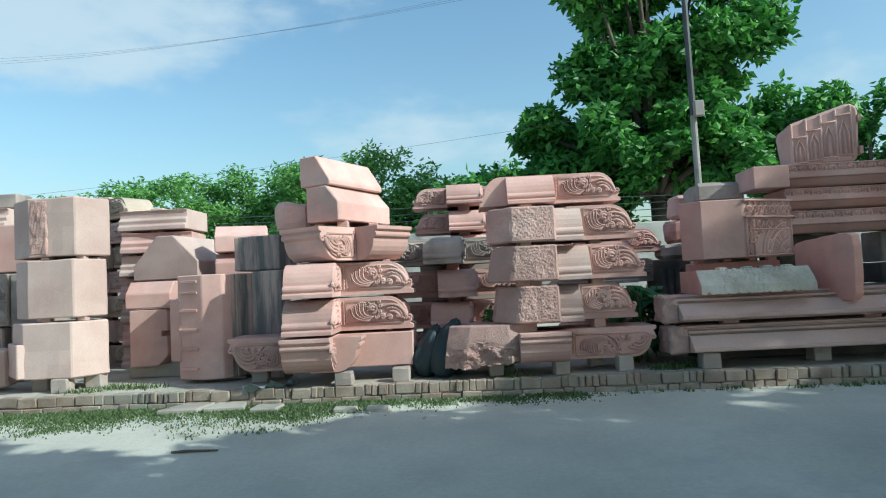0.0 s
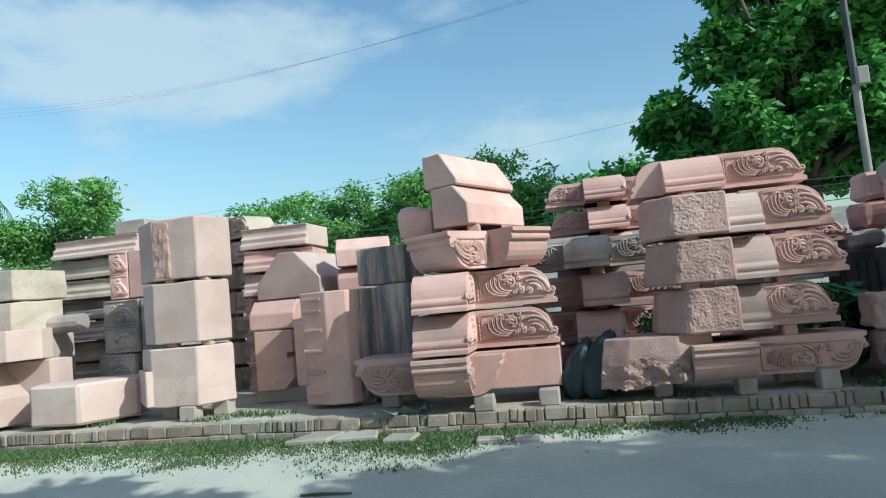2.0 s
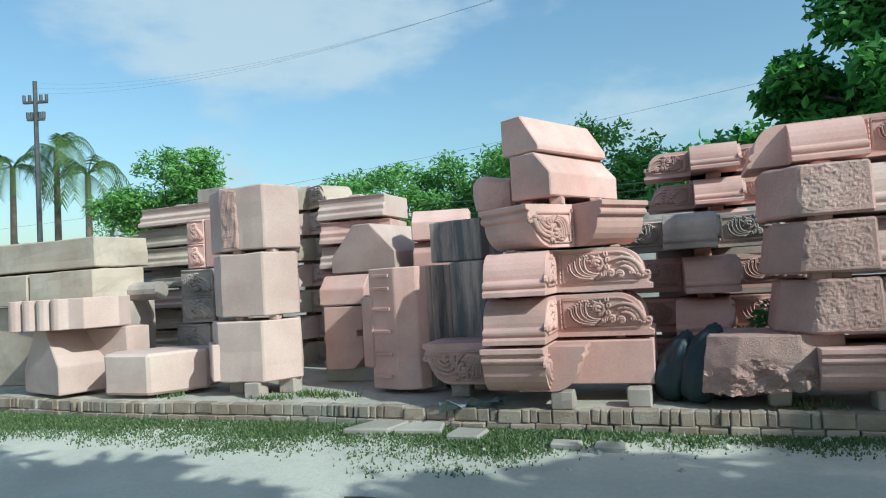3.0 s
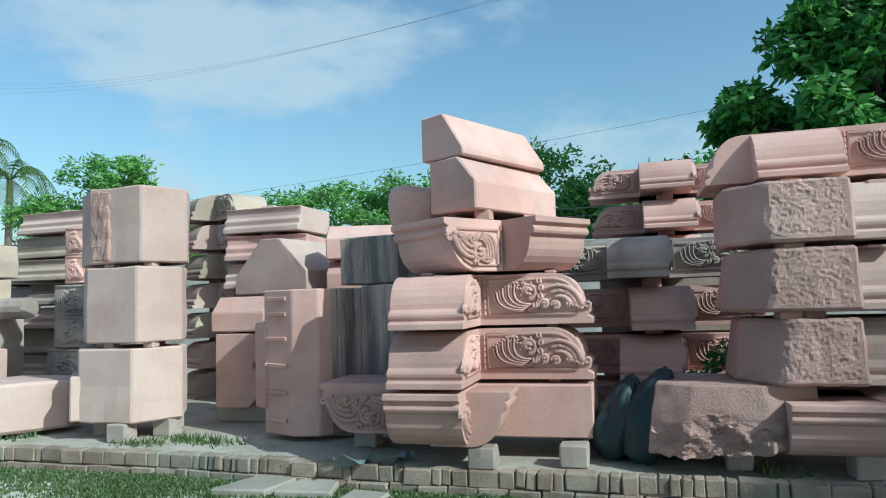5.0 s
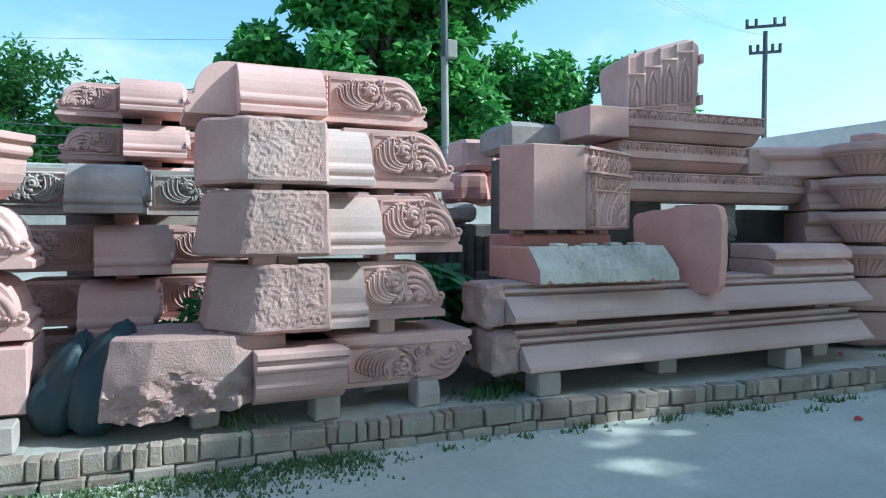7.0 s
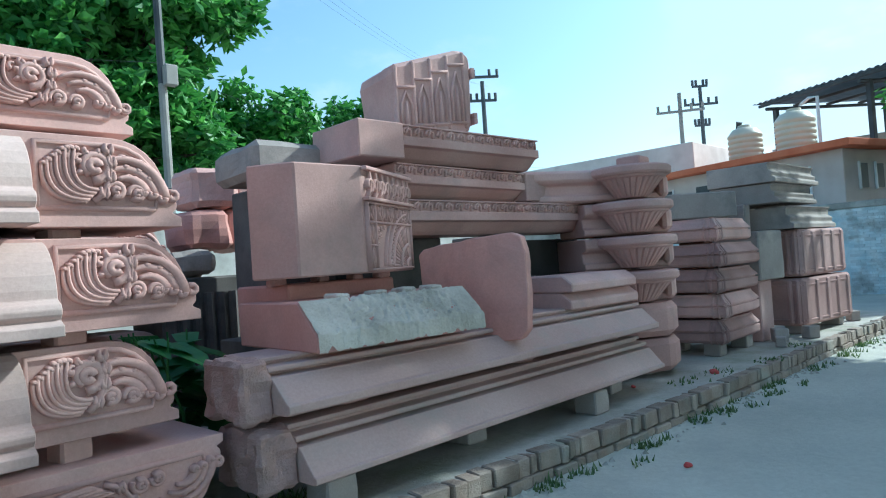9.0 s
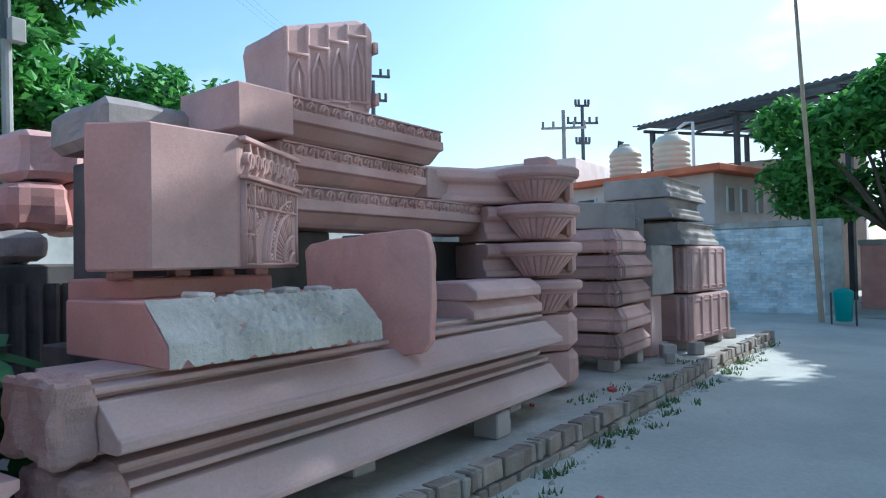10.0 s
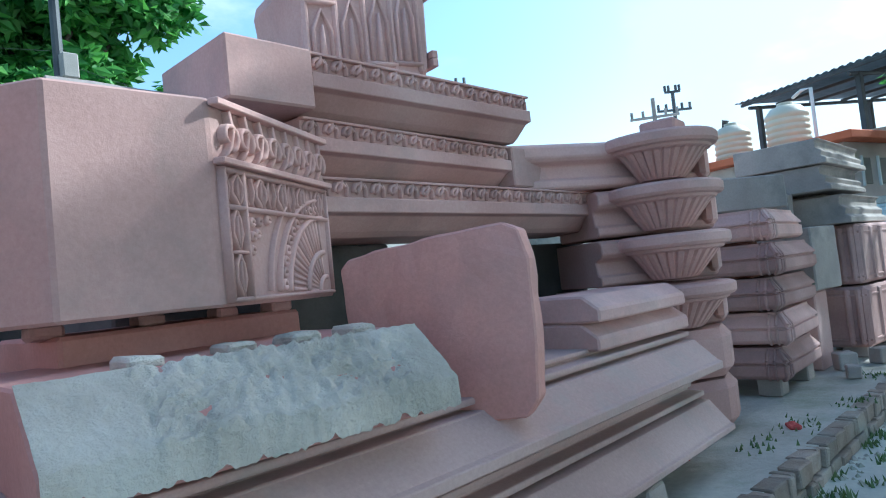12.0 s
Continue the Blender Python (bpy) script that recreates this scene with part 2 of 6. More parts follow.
def rough_up(bm, cuts, amount, scale=4.0, seed=0.0, only=None):
    """Subdivides and pushes the surface about, for hewn or broken stone."""
    bmesh.ops.triangulate(bm, faces=[f for f in bm.faces if len(f.verts) > 4])
    bmesh.ops.subdivide_edges(bm, edges=bm.edges[:], cuts=cuts, use_grid_fill=True)
    bm.normal_update()
    for v in bm.verts:
        if only is None or only(v):
            q = v.co * scale + Vector((seed, seed * 1.7, 3.1))
            v.co += v.normal * amount * (noise.noise(q) + 0.5 * noise.noise(q * 2.1))
    return bm


def tube(points, radii, sides=6, bm=None):
    bm = bm or bmesh.new()
    rings = []
    pts = [Vector(p) for p in points]
    for i, p in enumerate(pts):
        d = (pts[min(i + 1, len(pts) - 1)] - pts[max(i - 1, 0)]).normalized()
        u = d.cross(Vector((0.3, 0.2, 1)) if abs(d.z) < 0.95 else Vector((1, 0, 0))).normalized()
        w = d.cross(u)
        r = radii[i] if hasattr(radii, "__len__") else radii
        rings.append([bm.verts.new(p + (u * math.cos(2 * math.pi * k / sides) + w * math.sin(2 * math.pi * k / sides)) * r) for k in range(sides)])
    for a, b in zip(rings, rings[1:]):
        for k in range(sides):
            bm.faces.new((a[k], a[(k + 1) % sides], b[(k + 1) % sides], b[k]))
    bm.faces.new(rings[0][::-1])
    bm.faces.new(rings[-1])
    return bm


def stroke(bm, pts, w0, w1, h, y=0.0, flat=False):
    """A raised, rounded, tapering stroke of carving on the plane y, standing out towards -y."""
    n = len(pts)
    rows = []
    section = ((-1, -0.3), (-0.93, 0.9), (0, 1), (0.93, 0.9), (1, -0.3)) if flat else ((-1, -0.3), (-0.72, 0.75), (0, 1), (0.72, 0.75), (1, -0.3))
    for i, (x, z) in enumerate(pts):
        a, b = pts[max(i - 1, 0)], pts[min(i + 1, n - 1)]
        dx, dz = b[0] - a[0], b[1] - a[1]
        k = math.hypot(dx, dz) or 1
        nx, nz = -dz / k, dx / k
        f = i / (n - 1)
        w = (w0 + (w1 - w0) * f)
        rows.append([bm.verts.new((x + nx * w * o, y - h * d, z + nz * w * o)) for o, d in section])
    for a, b in zip(rows, rows[1:]):
        for k in range(4):
            bm.faces.new((a[k], a[k + 1], b[k + 1], b[k]))
    bm.faces.new(rows[0])
    bm.faces.new(rows[-1][::-1])


def arc(cx, cz, r, a0, a1, n=9, grow=0.0):
    return [(cx + (r + grow * i / (n - 1)) * math.cos(radians(a0 + (a1 - a0) * i / (n - 1))), cz + (r + grow * i / (n - 1)) * math.sin(radians(a0 + (a1 - a0) * i / (n - 1)))) for i in range(n)]


def foliage_carving(w, h, flip=False, depth=0.034):
    """Scrolling acanthus in relief for a panel w by h: a fan of plumes, a rosette scroll and hooked leaves under the arch."""
    bm = bmesh.new()
    s = h
    t = 0.06 * s
    rng = random.Random(int(w * 100))
    for k in range(8):                        # plumes flowing down and over to the foot
        f = k / 7
        tip = (0.03 * w + 0.25 * w * f, (0.66 + 0.28 * min(1, 1.6 * f)) * h)
        mid = (0.005 * w + 0.20 * w * f, 0.02 * h + 0.22 * h * f)
        foot = (0.36 * w + 0.10 * w * f, 0.05 * h + 0.20 * h * f)
        pts = [((1 - u) ** 2 * tip[0] + 2 * u * (1 - u) * mid[0] + u * u * foot[0], (1 - u) ** 2 * tip[1] + 2 * u * (1 - u) * mid[1] + u * u * foot[1]) for u in [q / 9 for q in range(10)]]
        stroke(bm, pts, t * 0.65, t * 0.8, depth * (0.8 + 0.2 * (k % 2)))
        stroke(bm, arc(tip[0] + 0.03 * s, tip[1], 0.03 * s, 180, -60, 6), t * 0.8, t * 0.6, depth)
    cx, cz = 0.43 * w, 0.66 * h               # rosette scroll
    stroke(bm, arc(cx, cz, 0.25 * s, -95, 240, 15, -0.09 * s), t * 1.7, t * 1.0, depth)
    stroke(bm, arc(cx, cz, 0.085 * s, 0, 330, 10), t * 1.6, t * 1.5, depth * 1.25)
    for k in range(7):                        # lobes round the scroll
        a = radians(-60 + 44 * k)
        stroke(bm, [(cx + q * s * math.cos(a + 0.25 * (q - 0.2)), cz + q * s * math.sin(a + 0.25 * (q - 0.2))) for q in (0.22, 0.27, 0.32)], t * 1.3, t * 0.6, depth * 0.9)
    stem = [(0.42 * w, 0.05 * h), (0.50 * w, 0.20 * h), (0.56 * w, 0.48 * h), (0.57 * w, 0.74 * h), (0.55 * w, 0.97 * h)]
    stroke(bm, stem, t * 1.2, t * 0.7, depth)
    for q, (x, z) in enumerate(stem[1:]):
        for side in (-1, 1):
            stroke(bm, [(x, z - 0.08 * h), (x + side * 0.06 * s, z), (x + side * 0.05 * s, z + 0.10 * h)], t * 1.5, t * 0.5, depth * 1.1)
    ax, az = w - 0.62 * s, 0.08 * h           # nested hooked leaves under the arch
    for k in range(3):
        r = (0.74 - 0.20 * k) * s
        pts = [(x if x > 0.55 * w else 0.55 * w + 0.15 * (x - 0.55 * w), min(z, 0.97 * h)) for x, z in arc(ax - 0.06 * s + 0.03 * s * k, az + 0.03 * s * k, r, 128 - 6 * k, 4 + 6 * k, 11)]
        stroke(bm, pts, t * 0.8, t * 2.2, depth * (1.0 if k % 2 == 0 else 0.8))
        ex, ez = pts[-1]
        stroke(bm, arc(ex - 0.055 * s, ez, 0.055 * s, 10, -230, 8), t * 1.4, t * 0.8, depth * 1.1)
        for q in (3, 5, 7):                   # lobed edge of each leaf
            x, z = pts[q]
            a = math.atan2(z - az, x - ax) - 0.5
            stroke(bm, [(x, z), (x + 0.05 * s * math.cos(a), z + 0.05 * s * math.sin(a)), (x + 0.085 * s * math.cos(a - 0.6), z + 0.085 * s * math.sin(a - 0.6))], t * 1.3, t * 0.5, depth * 0.85)
    for x, z, r, a in ((0.60 * w, 0.24 * h, 0.17, 210), (0.60 * w + 0.36 * s, 0.20 * h, 0.15, 190)):   # scrolls at the foot of the arch
        stroke(bm, arc(x, z, r * s, a, a - 330, 14, -0.5 * r * s), t * 0.9, t * 1.5, depth)
        stroke(bm, arc(x, z + 0.01 * s, 0.045 * s, 0, 320, 8), t * 1.2, t * 1.0, depth * 1.1)
    for k in range(6):                        # leaves between fan and scroll
        x, z = (0.20 + 0.06 * k) * w, (0.80 + 0.12 * (k % 2)) * h
        stroke(bm, arc(x, z, 0.07 * s, 160 + 50 * k, -40 + 50 * k, 8, -0.02 * s), t * 1.1, t * 0.6, depth * 0.8)
    if flip:
        bm.transform(Matrix.Translation((0, 0, h)) @ Matrix.Diagonal((1, 1, -1, 1)))
    return bm


def arm_profile(L, H, flip=False):
    """Outline (u, z) of a bracket arm: foot ledge, roll and cushion curve; flip turns it upside down."""
    p = [(0, 0), (L, 0), (L, 0.11 * H), (L - 0.10 * H, 0.16 * H)]
    p += [(L - 0.12 * H + 0.075 * H * math.cos(radians(a)), 0.255 * H + 0.085 * H * math.sin(radians(a))) for a in (-70, -30, 10, 50, 90)]
    p += [(L - 0.17 * H, 0.37 * H)]
    R = 0.62 * H
    p += [(L - 0.17 * H - R * 0.95 * (1 - math.cos(radians(a))), 0.38 * H + R * math.sin(radians(a))) for a in (8, 22, 36, 50, 64, 77, 90)]
    p += [(0, H)]
    return [(u, H - z) for u, z in p][::-1] if flip else p


def arm(bm, L, H, w, turn, at=(0, 0), flip=False, bevel=0.006):
    """One bracket arm of length L and width w pointing along turn degrees (0 = +x)."""
    m = Matrix.Translation((at[0], at[1], 0)) @ Matrix.Rotation(radians(turn), 4, "Z")
    return prism(arm_profile(L, H, flip), -w / 2, w / 2, "y", m, bevel, bm)


def panel_frame(bm, L, H, flip, y, x0, inset=0.045, depth=0.016):
    """Raised border following the arm's curve on its side face."""
    R = 0.62 * H - inset
    top = [(x0 + inset, 0.20 * H), (x0 + inset, H - inset)]
    crv = [(L - 0.17 * H - 0.62 * H * 0.95 + R * 0.98 * math.cos(radians(a)), 0.38 * H + R * math.sin(radians(a))) for a in (90, 72, 54, 36, 18, 0)]
    pts = top + crv + [(L - 0.2 * H - inset, 0.2 * H), (x0 + inset, 0.20 * H)]
    if flip:
        pts = [(u, H - z) for u, z in pts]
    stroke(bm, pts, 0.014, 0.014, depth, y)


def capital(name, label, H, arms, m, flip=False, mat=PINK, carve=(), core=None, group="", stubs=()):
    """A cross-shaped bracket capital. arms: (turn, length, width); carve: indices of arms with carved side faces (index, side)."""
    th = thing(name, label, "carved stone", m, group)
    for i, (turn, L, w) in enumerate(arms):
        part("bracket_arm", arm(None, L, H, w, turn, flip=flip), mat, th)
    if core:
        part("core_block", box(core[0], core[1], core[2], core[3], 0.004, H - 0.004, bevel=0.01), mat, th)
    for i, side, x0 in carve:
        turn, L, w = arms[i]
        rot = Matrix.Rotation(radians(turn), 4, "Z")
        a, b = x0 + 0.075, L - 0.24 * H
        c = foliage_carving(b - a, 0.62 * H, flip)
        zlow = 0.24 * H if not flip else 0.14 * H
        c.transform(Matrix.Translation((a, 0, zlow)))
        panel_frame(c, L, H, flip, 0.0, x0)
        if side > 0:
            c.transform(Matrix.Diagonal((1, -1, 1, 1)))
        c.transform(rot @ Matrix.Translation((0, side * (w / 2 + 0.001), 0)))
        part("foliage_carving", c, mat, th, smooth=True)
        curl = bmesh.new()                     # small curl at the arm's end
        zc = 0.36 * H if not flip else 0.64 * H
        stroke(curl, arc(L - 0.10 * H, zc, 0.05 * H, -160, 150, 8), 0.02, 0.012, 0.02)
        if side > 0:
            curl.transform(Matrix.Diagonal((1, -1, 1, 1)))
        curl.transform(rot @ Matrix.Translation((0, side * w / 2, 0)))
        part("curl", curl, mat, th)
        beads = bmesh.new()                    # upright string of beads at the inner corner
        for k in range(6):
            z = (0.2 + 0.12 * k) * H
            stroke(beads, [(x0 + 0.02, z), (x0 + 0.02, z + 0.06 * H), (x0 + 0.02, z + 0.09 * H)], 0.014, 0.009, 0.02)
        if side > 0:
            beads.transform(Matrix.Diagonal((1, -1, 1, 1)))
        beads.transform(rot @ Matrix.Translation((0, side * w / 2, 0)))
        part("bead_moulding", beads, mat, th)
    return th


def support(x, y, z0, z1, w=0.16, d=0.16, mat=CEMENT, rz=0, label="small squared stone block used as a support"):
    bm = box(-w / 2, w / 2, -d / 2, d / 2, 0, z1 - z0, bevel=0.012)
    rough_up(bm, 1, 0.012, 9, x * 3 + y)
    ob = part("support_block", bm, mat)
    ob.matrix_basis = pose(x, y, z0, 0, 0, rz)
    return tagged(ob, label, "stone block", "supports under the stacks")


def stone(name, label, poly, z0, z1, mat=PINK, axis="z", m=None, bevel=0.014, rough=0.006, cuts=2, cat="stone block", group=""):
    """A single block: a polygon pushed along an axis, with worn edges and slightly uneven faces."""
    bm = prism(poly, z0, z1, axis, None, bevel)
    if rough:
        rough_up(bm, cuts, rough, 3.5, z0 * 5 + poly[0][0])
    ob = part(name, bm, mat)
    if m is not None:
        ob.matrix_basis = m
    return tagged(ob, label, cat, group)


# ---- ground, platform ----
KERB = [(-60, 9.2), (-9.0, 8.05), (-7.6, 7.85), (-6.4, 7.72), (-3.7, 7.70), (-1.7, 7.55), (0.7, 7.50), (1.5, 7.48), (3.0, 7.42), (4.7, 7.28), (6.2, 7.20), (8.0, 7.13), (10.0, 7.08), (13.85, 6.88)]
TOP = 0.45


def kerb_y(x):
    for (xa, ya), (xb, yb) in zip(KERB, KERB[1:]):
        if x <= xb:
            return ya + (yb - ya) * max(0, (x - xa)) / (xb - xa)
    return KERB[-1][1]


def ground_z(x, y):
    k = kerb_y(x)
    z = 0.038 * max(-4, min(y, 7.2))
    z += 0.016 * noise.noise((x * 0.5, y * 0.5, 0)) + 0.006 * noise.noise((x * 2.1, y * 2.1, 5))
    if y > k + 0.35 and x < 13.5:
        z = 0.30
    return z


def spaced(lo, hi, step):
    out = [-3000, -600, -150, -50] + [lo + step * i for i in range(int((hi - lo) / step) + 1)] + [50, 150, 600, 3000]
    return sorted(set(out))


xs, ys = spaced(-16, 30, 0.35), spaced(-5, 10, 0.3)
bm = bmesh.new()
grid = [[bm.verts.new((x, y, ground_z(x, y))) for y in ys] for x in xs]
for i in range(len(xs) - 1):
    for j in range(len(ys) - 1):
        bm.faces.new((grid[i][j], grid[i + 1][j], grid[i + 1][j + 1], grid[i][j + 1]))
ground = part("ground", bm, DIRT, smooth=True)
tagged(ground, "dusty pale compacted earth road", "road", kind="structure")

px = [-60, -30, -20, -14] + [-11 + 0.4 * i for i in range(63)]
px = [x for x in px if x < 13.8] + [13.85]
pv = [0.0, 0.12, 0.3, 0.5, 0.75, 1.0, 1.3, 1.7, 2.2, 3, 4, 6, 10, 20, 40]
bm = bmesh.new()
gridp = [[bm.verts.new((x, kerb_y(x) + 0.02 + v, TOP + (0.012 * noise.noise((x * 1.7, v * 3, 1)) if v else -0.004))) for v in pv] for x in px]
for i in range(len(px) - 1):
    for j in range(len(pv) - 1):
        bm.faces.new((gridp[i][j], gridp[i + 1][j], gridp[i + 1][j + 1], gridp[i][j + 1]))
low = [bm.verts.new((x, kerb_y(x) + 0.02, 0.05)) for x in px]
for i in range(len(px) - 1):
    bm.faces.new((low[i], low[i + 1], gridp[i + 1][0], gridp[i][0]))
lowr = [bm.verts.new((13.85, kerb_y(13.85) + 0.02 + v, 0.05)) for v in pv]
for j in range(len(pv) - 1):
    bm.faces.new((gridp[-1][j], lowr[j], lowr[j + 1], gridp[-1][j + 1]))
platform = part("pavement", bm, SOIL, smooth=False)
tagged(platform, "raised platform of dusty earth edged with old bricks", "platform", kind="structure")

# boundary wall behind, barbed wire
bm = box(-60, 19.5, 16.0, 16.25, 0.3, 2.75, bevel=0.02)
wall_back = tagged(part("wall_north", bm, WALLGREY), "weathered grey plastered boundary wall", "wall", kind="structure")
wire = thing("barbed_wire_fence", "rusty barbed wire strands on angle posts along the wall", "fence", pose(0, 16.12, 2.75))
for k in range(12):
    part("post", tube([(-22 + 3.6 * k, 0, 0), (-22 + 3.6 * k, 0, 0.6), (-22 + 3.6 * k, -0.15, 0.75)], 0.025, 5), STEEL, wire)
for k in range(4):
    part("wire_strand", tube([(-22 + 2 * i, 0.0, 0.14 + 0.16 * k + 0.02 * math.sin(i * 2.3 + k)) for i in range(21)], 0.009, 4), STEEL, wire)


# ---- the front stack with the two gabled blocks ----
def cap_A(z, flip, mx=0, rz=0, H=0.39):
    return capital("bracket_capital", "pink sandstone cross-shaped capital carved with scrolling foliage", H,
                   [(-90, 0.92, 0.56), (0, 1.14, 0.62), (180, 0.42, 0.62), (90, 0.9, 0.56)], pose(-1.43 + mx, 8.25, z, 0, 0, rz), flip,
                   PINK, carve=[(1, -1, 0.30), (0, 1, 0.36)], group="stacked capitals")


bot = capital("bracket_capital", "pink sandstone capital lying upside down, one end carved", 0.40,
              [(-90, 0.92, 0.56), (180, 1.06, 0.62)], pose(-1.45, 8.22, 0.61), True, PINK, carve=[(1, 1, 0.30), (0, 1, 0.30)], core=(0.05, 1.15, -0.33, 0.4), group="stacked capitals")
part("bracket_arm", arm(None, 0.60, 0.39, 0.40, 0, (0, -0.50), True), PINK, bot)
cap_A(1.04, False)
cap_A(1.455, False, 0.01, 1)
capital("bracket_capital", "pink sandstone capital lying upside down and turned askew", 0.39,
        [(-90, 0.88, 0.68), (0, 0.70, 0.62), (180, 0.62, 0.62), (90, 0.66, 0.6)], pose(-1.02, 8.32, 1.87, 0, 0, -36), True, PINK, carve=[(0, 1, 0.31)], group="stacked capitals")
for x, y in ((-1.08, 7.62), (-0.44, 7.76), (-2.2, 8.2), (-1.45, 8.8), (-0.5, 8.6)):
    support(x, y, TOP, 0.61, 0.2, 0.18)
for z0, z1 in ((1.01, 1.04), (1.43, 1.455), (1.845, 1.87)):
    for x, y in ((-1.5, 7.75), (-0.6, 8.1)):
        support(x, y, z0 - 0.004, z1 + 0.004, 0.1, 0.1, PINK, 10)


def gable(name, label, profile, length, m, mat=PALE, group=""):
    bm = prism(profile, 0, length, "x", None, 0.012)
    rough_up(bm, 2, 0.006, 4, length)
    ob = part(name, bm, mat)
    ob.matrix_basis = m
    return tagged(ob, label, "stone block", group)


GAB = [(0.46, 0), (0, 0), (0, 0.22), (0.17, 0.42), (0.46, 0.42)]
gable("gabled_block", "pale pink sandstone block with one sloping top edge on the stack", GAB, 1.12, pose(-1.07, 7.62, 2.335, 0, 0, 64), PINK, "gabled blocks")
gable("gabled_block", "pale pink sandstone block with sloping top laid over another", [(0.44, 0), (0, 0), (0, 0.06), (0.20, 0.36), (0.44, 0.36)], 1.1, pose(-1.17, 7.68, 2.765, 0, 0, 63), PINK, "gabled blocks")
support(-1.05, 7.82, 2.255, 2.335, 0.12, 0.12, PINK)
support(-0.75, 8.25, 2.255, 2.335, 0.12, 0.12, PINK)
support(-1.35, 7.95, 2.255, 2.335, 0.12, 0.12, PINK)
support(-1.25, 7.8, 2.75, 2.77, 0.1, 0.1, PINK)
stone("hewn_block", "small broken pink sandstone lump behind the gabled blocks", [(-1.95, 8.1), (-1.5, 8.05), (-1.45, 8.5), (-1.9, 8.5)], 2.255, 2.62, PINK, bevel=0.05, rough=0.05, cuts=3)

# ---- the second front stack: half-hewn capitals ----
def half_hewn(z, H, right, rough_x0, rough_x1, front, mould_x1, arm_y, slant=0.12, seed=1.0, rz=0):
    th = thing("half_hewn_capital", "pink sandstone capital, one end rough, one arm carved", "carved stone", pose(0, 0, z, 0, 0, 0), "half-hewn capitals")
    bm = prism([(rough_x0, 8.3), (rough_x0, front + 0.28), (rough_x0 + 0.24, front), (rough_x1, front), (rough_x1, 8.3)], 0.0, H, "z", None, 0.02)
    for v in bm.verts:                          # the sides draw in towards the top
        if v.co.z > H * 0.5:
            v.co.x += slant * 0.6 * (1 if v.co.x < rough_x1 - 0.1 else 0)
            v.co.y += 0.03
    rough_up(bm, 36, 0.009, 6.5, seed)
    bm.normal_update()
    for v in bm.verts:                          # pitted by the point chisel inside a dressed margin
        if v.co.y < front + 0.10 and rough_x0 + 0.27 < v.co.x < rough_x1 - 0.05 and v.co.z > 0.04:
            v.co.y += 0.007 * noise.noise(Vector((v.co.x * 17 + seed, v.co.z * 15, seed))) + 0.008 * noise.noise(Vector((v.co.x * 43 + v.co.z * 9, v.co.z * 39 - v.co.x * 9, seed)))
    part("rough_end", bm, CHISEL, th, "rough chisel-marked end")
    a = arm(None, 0.95, H * 0.98, mould_x1 - rough_x1 + 0.5, -90, ((rough_x1 + mould_x1) / 2 - 0.25, front + 1.0))
    part("bracket_arm", a, PALE, th)
    cx = (rough_x1 + mould_x1) / 2
    a = arm(None, right - cx, H * 0.98, 0.6, 0, (cx, arm_y + 0.3))
    part("bracket_arm", a, PINK, th)
    L, x0 = right - cx, mould_x1 - cx
    c = foliage_carving(L - 0.24 * H - x0 - 0.05, 0.62 * H)
    c.transform(Matrix.Translation((x0 + 0.05, 0, 0.24 * H)))
    panel_frame(c, L, H, False, 0, x0)
    stroke(c, arc(L - 0.10 * H, 0.36 * H, 0.05 * H, -160, 150, 8), 0.02, 0.012, 0.02)
    c.transform(Matrix.Translation((cx, arm_y - 0.001, 0)))
    part("foliage_carving", c, PINK, th, smooth=True)
    return th


half_hewn(1.05, 0.42, 2.34, 0.66, 1.40, 7.50, 1.66, 7.86, seed=1)
half_hewn(1.52, 0.41, 2.45, 0.62, 1.40, 7.52, 1.78, 7.80, seed=5)
half_hewn(1.97, 0.41, 2.38, 0.64, 1.40, 7.55, 1.72, 7.80, slant=0.02, seed=9)
capital("bracket_capital", "pink sandstone cross-shaped capital on top of half-hewn pieces", 0.35,
        [(-90, 0.52, 0.56), (0, 1.08, 0.62), (180, 0.6, 0.62)], pose(1.17, 8.30, 2.435, 0, 0, 0), False, PINK, carve=[(1, -1, 0.30)], group="stacked capitals")
# lowest piece: carved arm upside down, broken end
low = capital("bracket_capital", "upside-down pink sandstone capital with carved arm, on small blocks", 0.35,
              [(-90, 0.72, 0.56), (0, 1.32, 0.62), (180, 0.5, 0.62)], pose(1.20, 8.10, 0.60), True, PINK, carve=[(1, -1, 0.34)], group="stacked capitals")
bm = prism([(0.06, 7.60), (0.30, 7.47), (0.80, 7.44), (1.14, 7.58), (1.02, 8.06), (0.45, 8.28), (0.16, 8.2)], 0.57, 1.05, "z", None, 0.012)
for v in bm.verts:                              # the underside climbs to a broken tip, the sides lean in upwards
    if v.co.z < 0.8:
        v.co.z += 0.22 * max(0, v.co.x - 0.45) ** 1.4
    else:
        v.co.y += 0.10 if v.co.y < 7.8 else 0
        v.co.x += 0.07 if v.co.x < 0.4 else 0
rough_up(bm, 34, 0.008, 5, 2.2)
bm.normal_update()
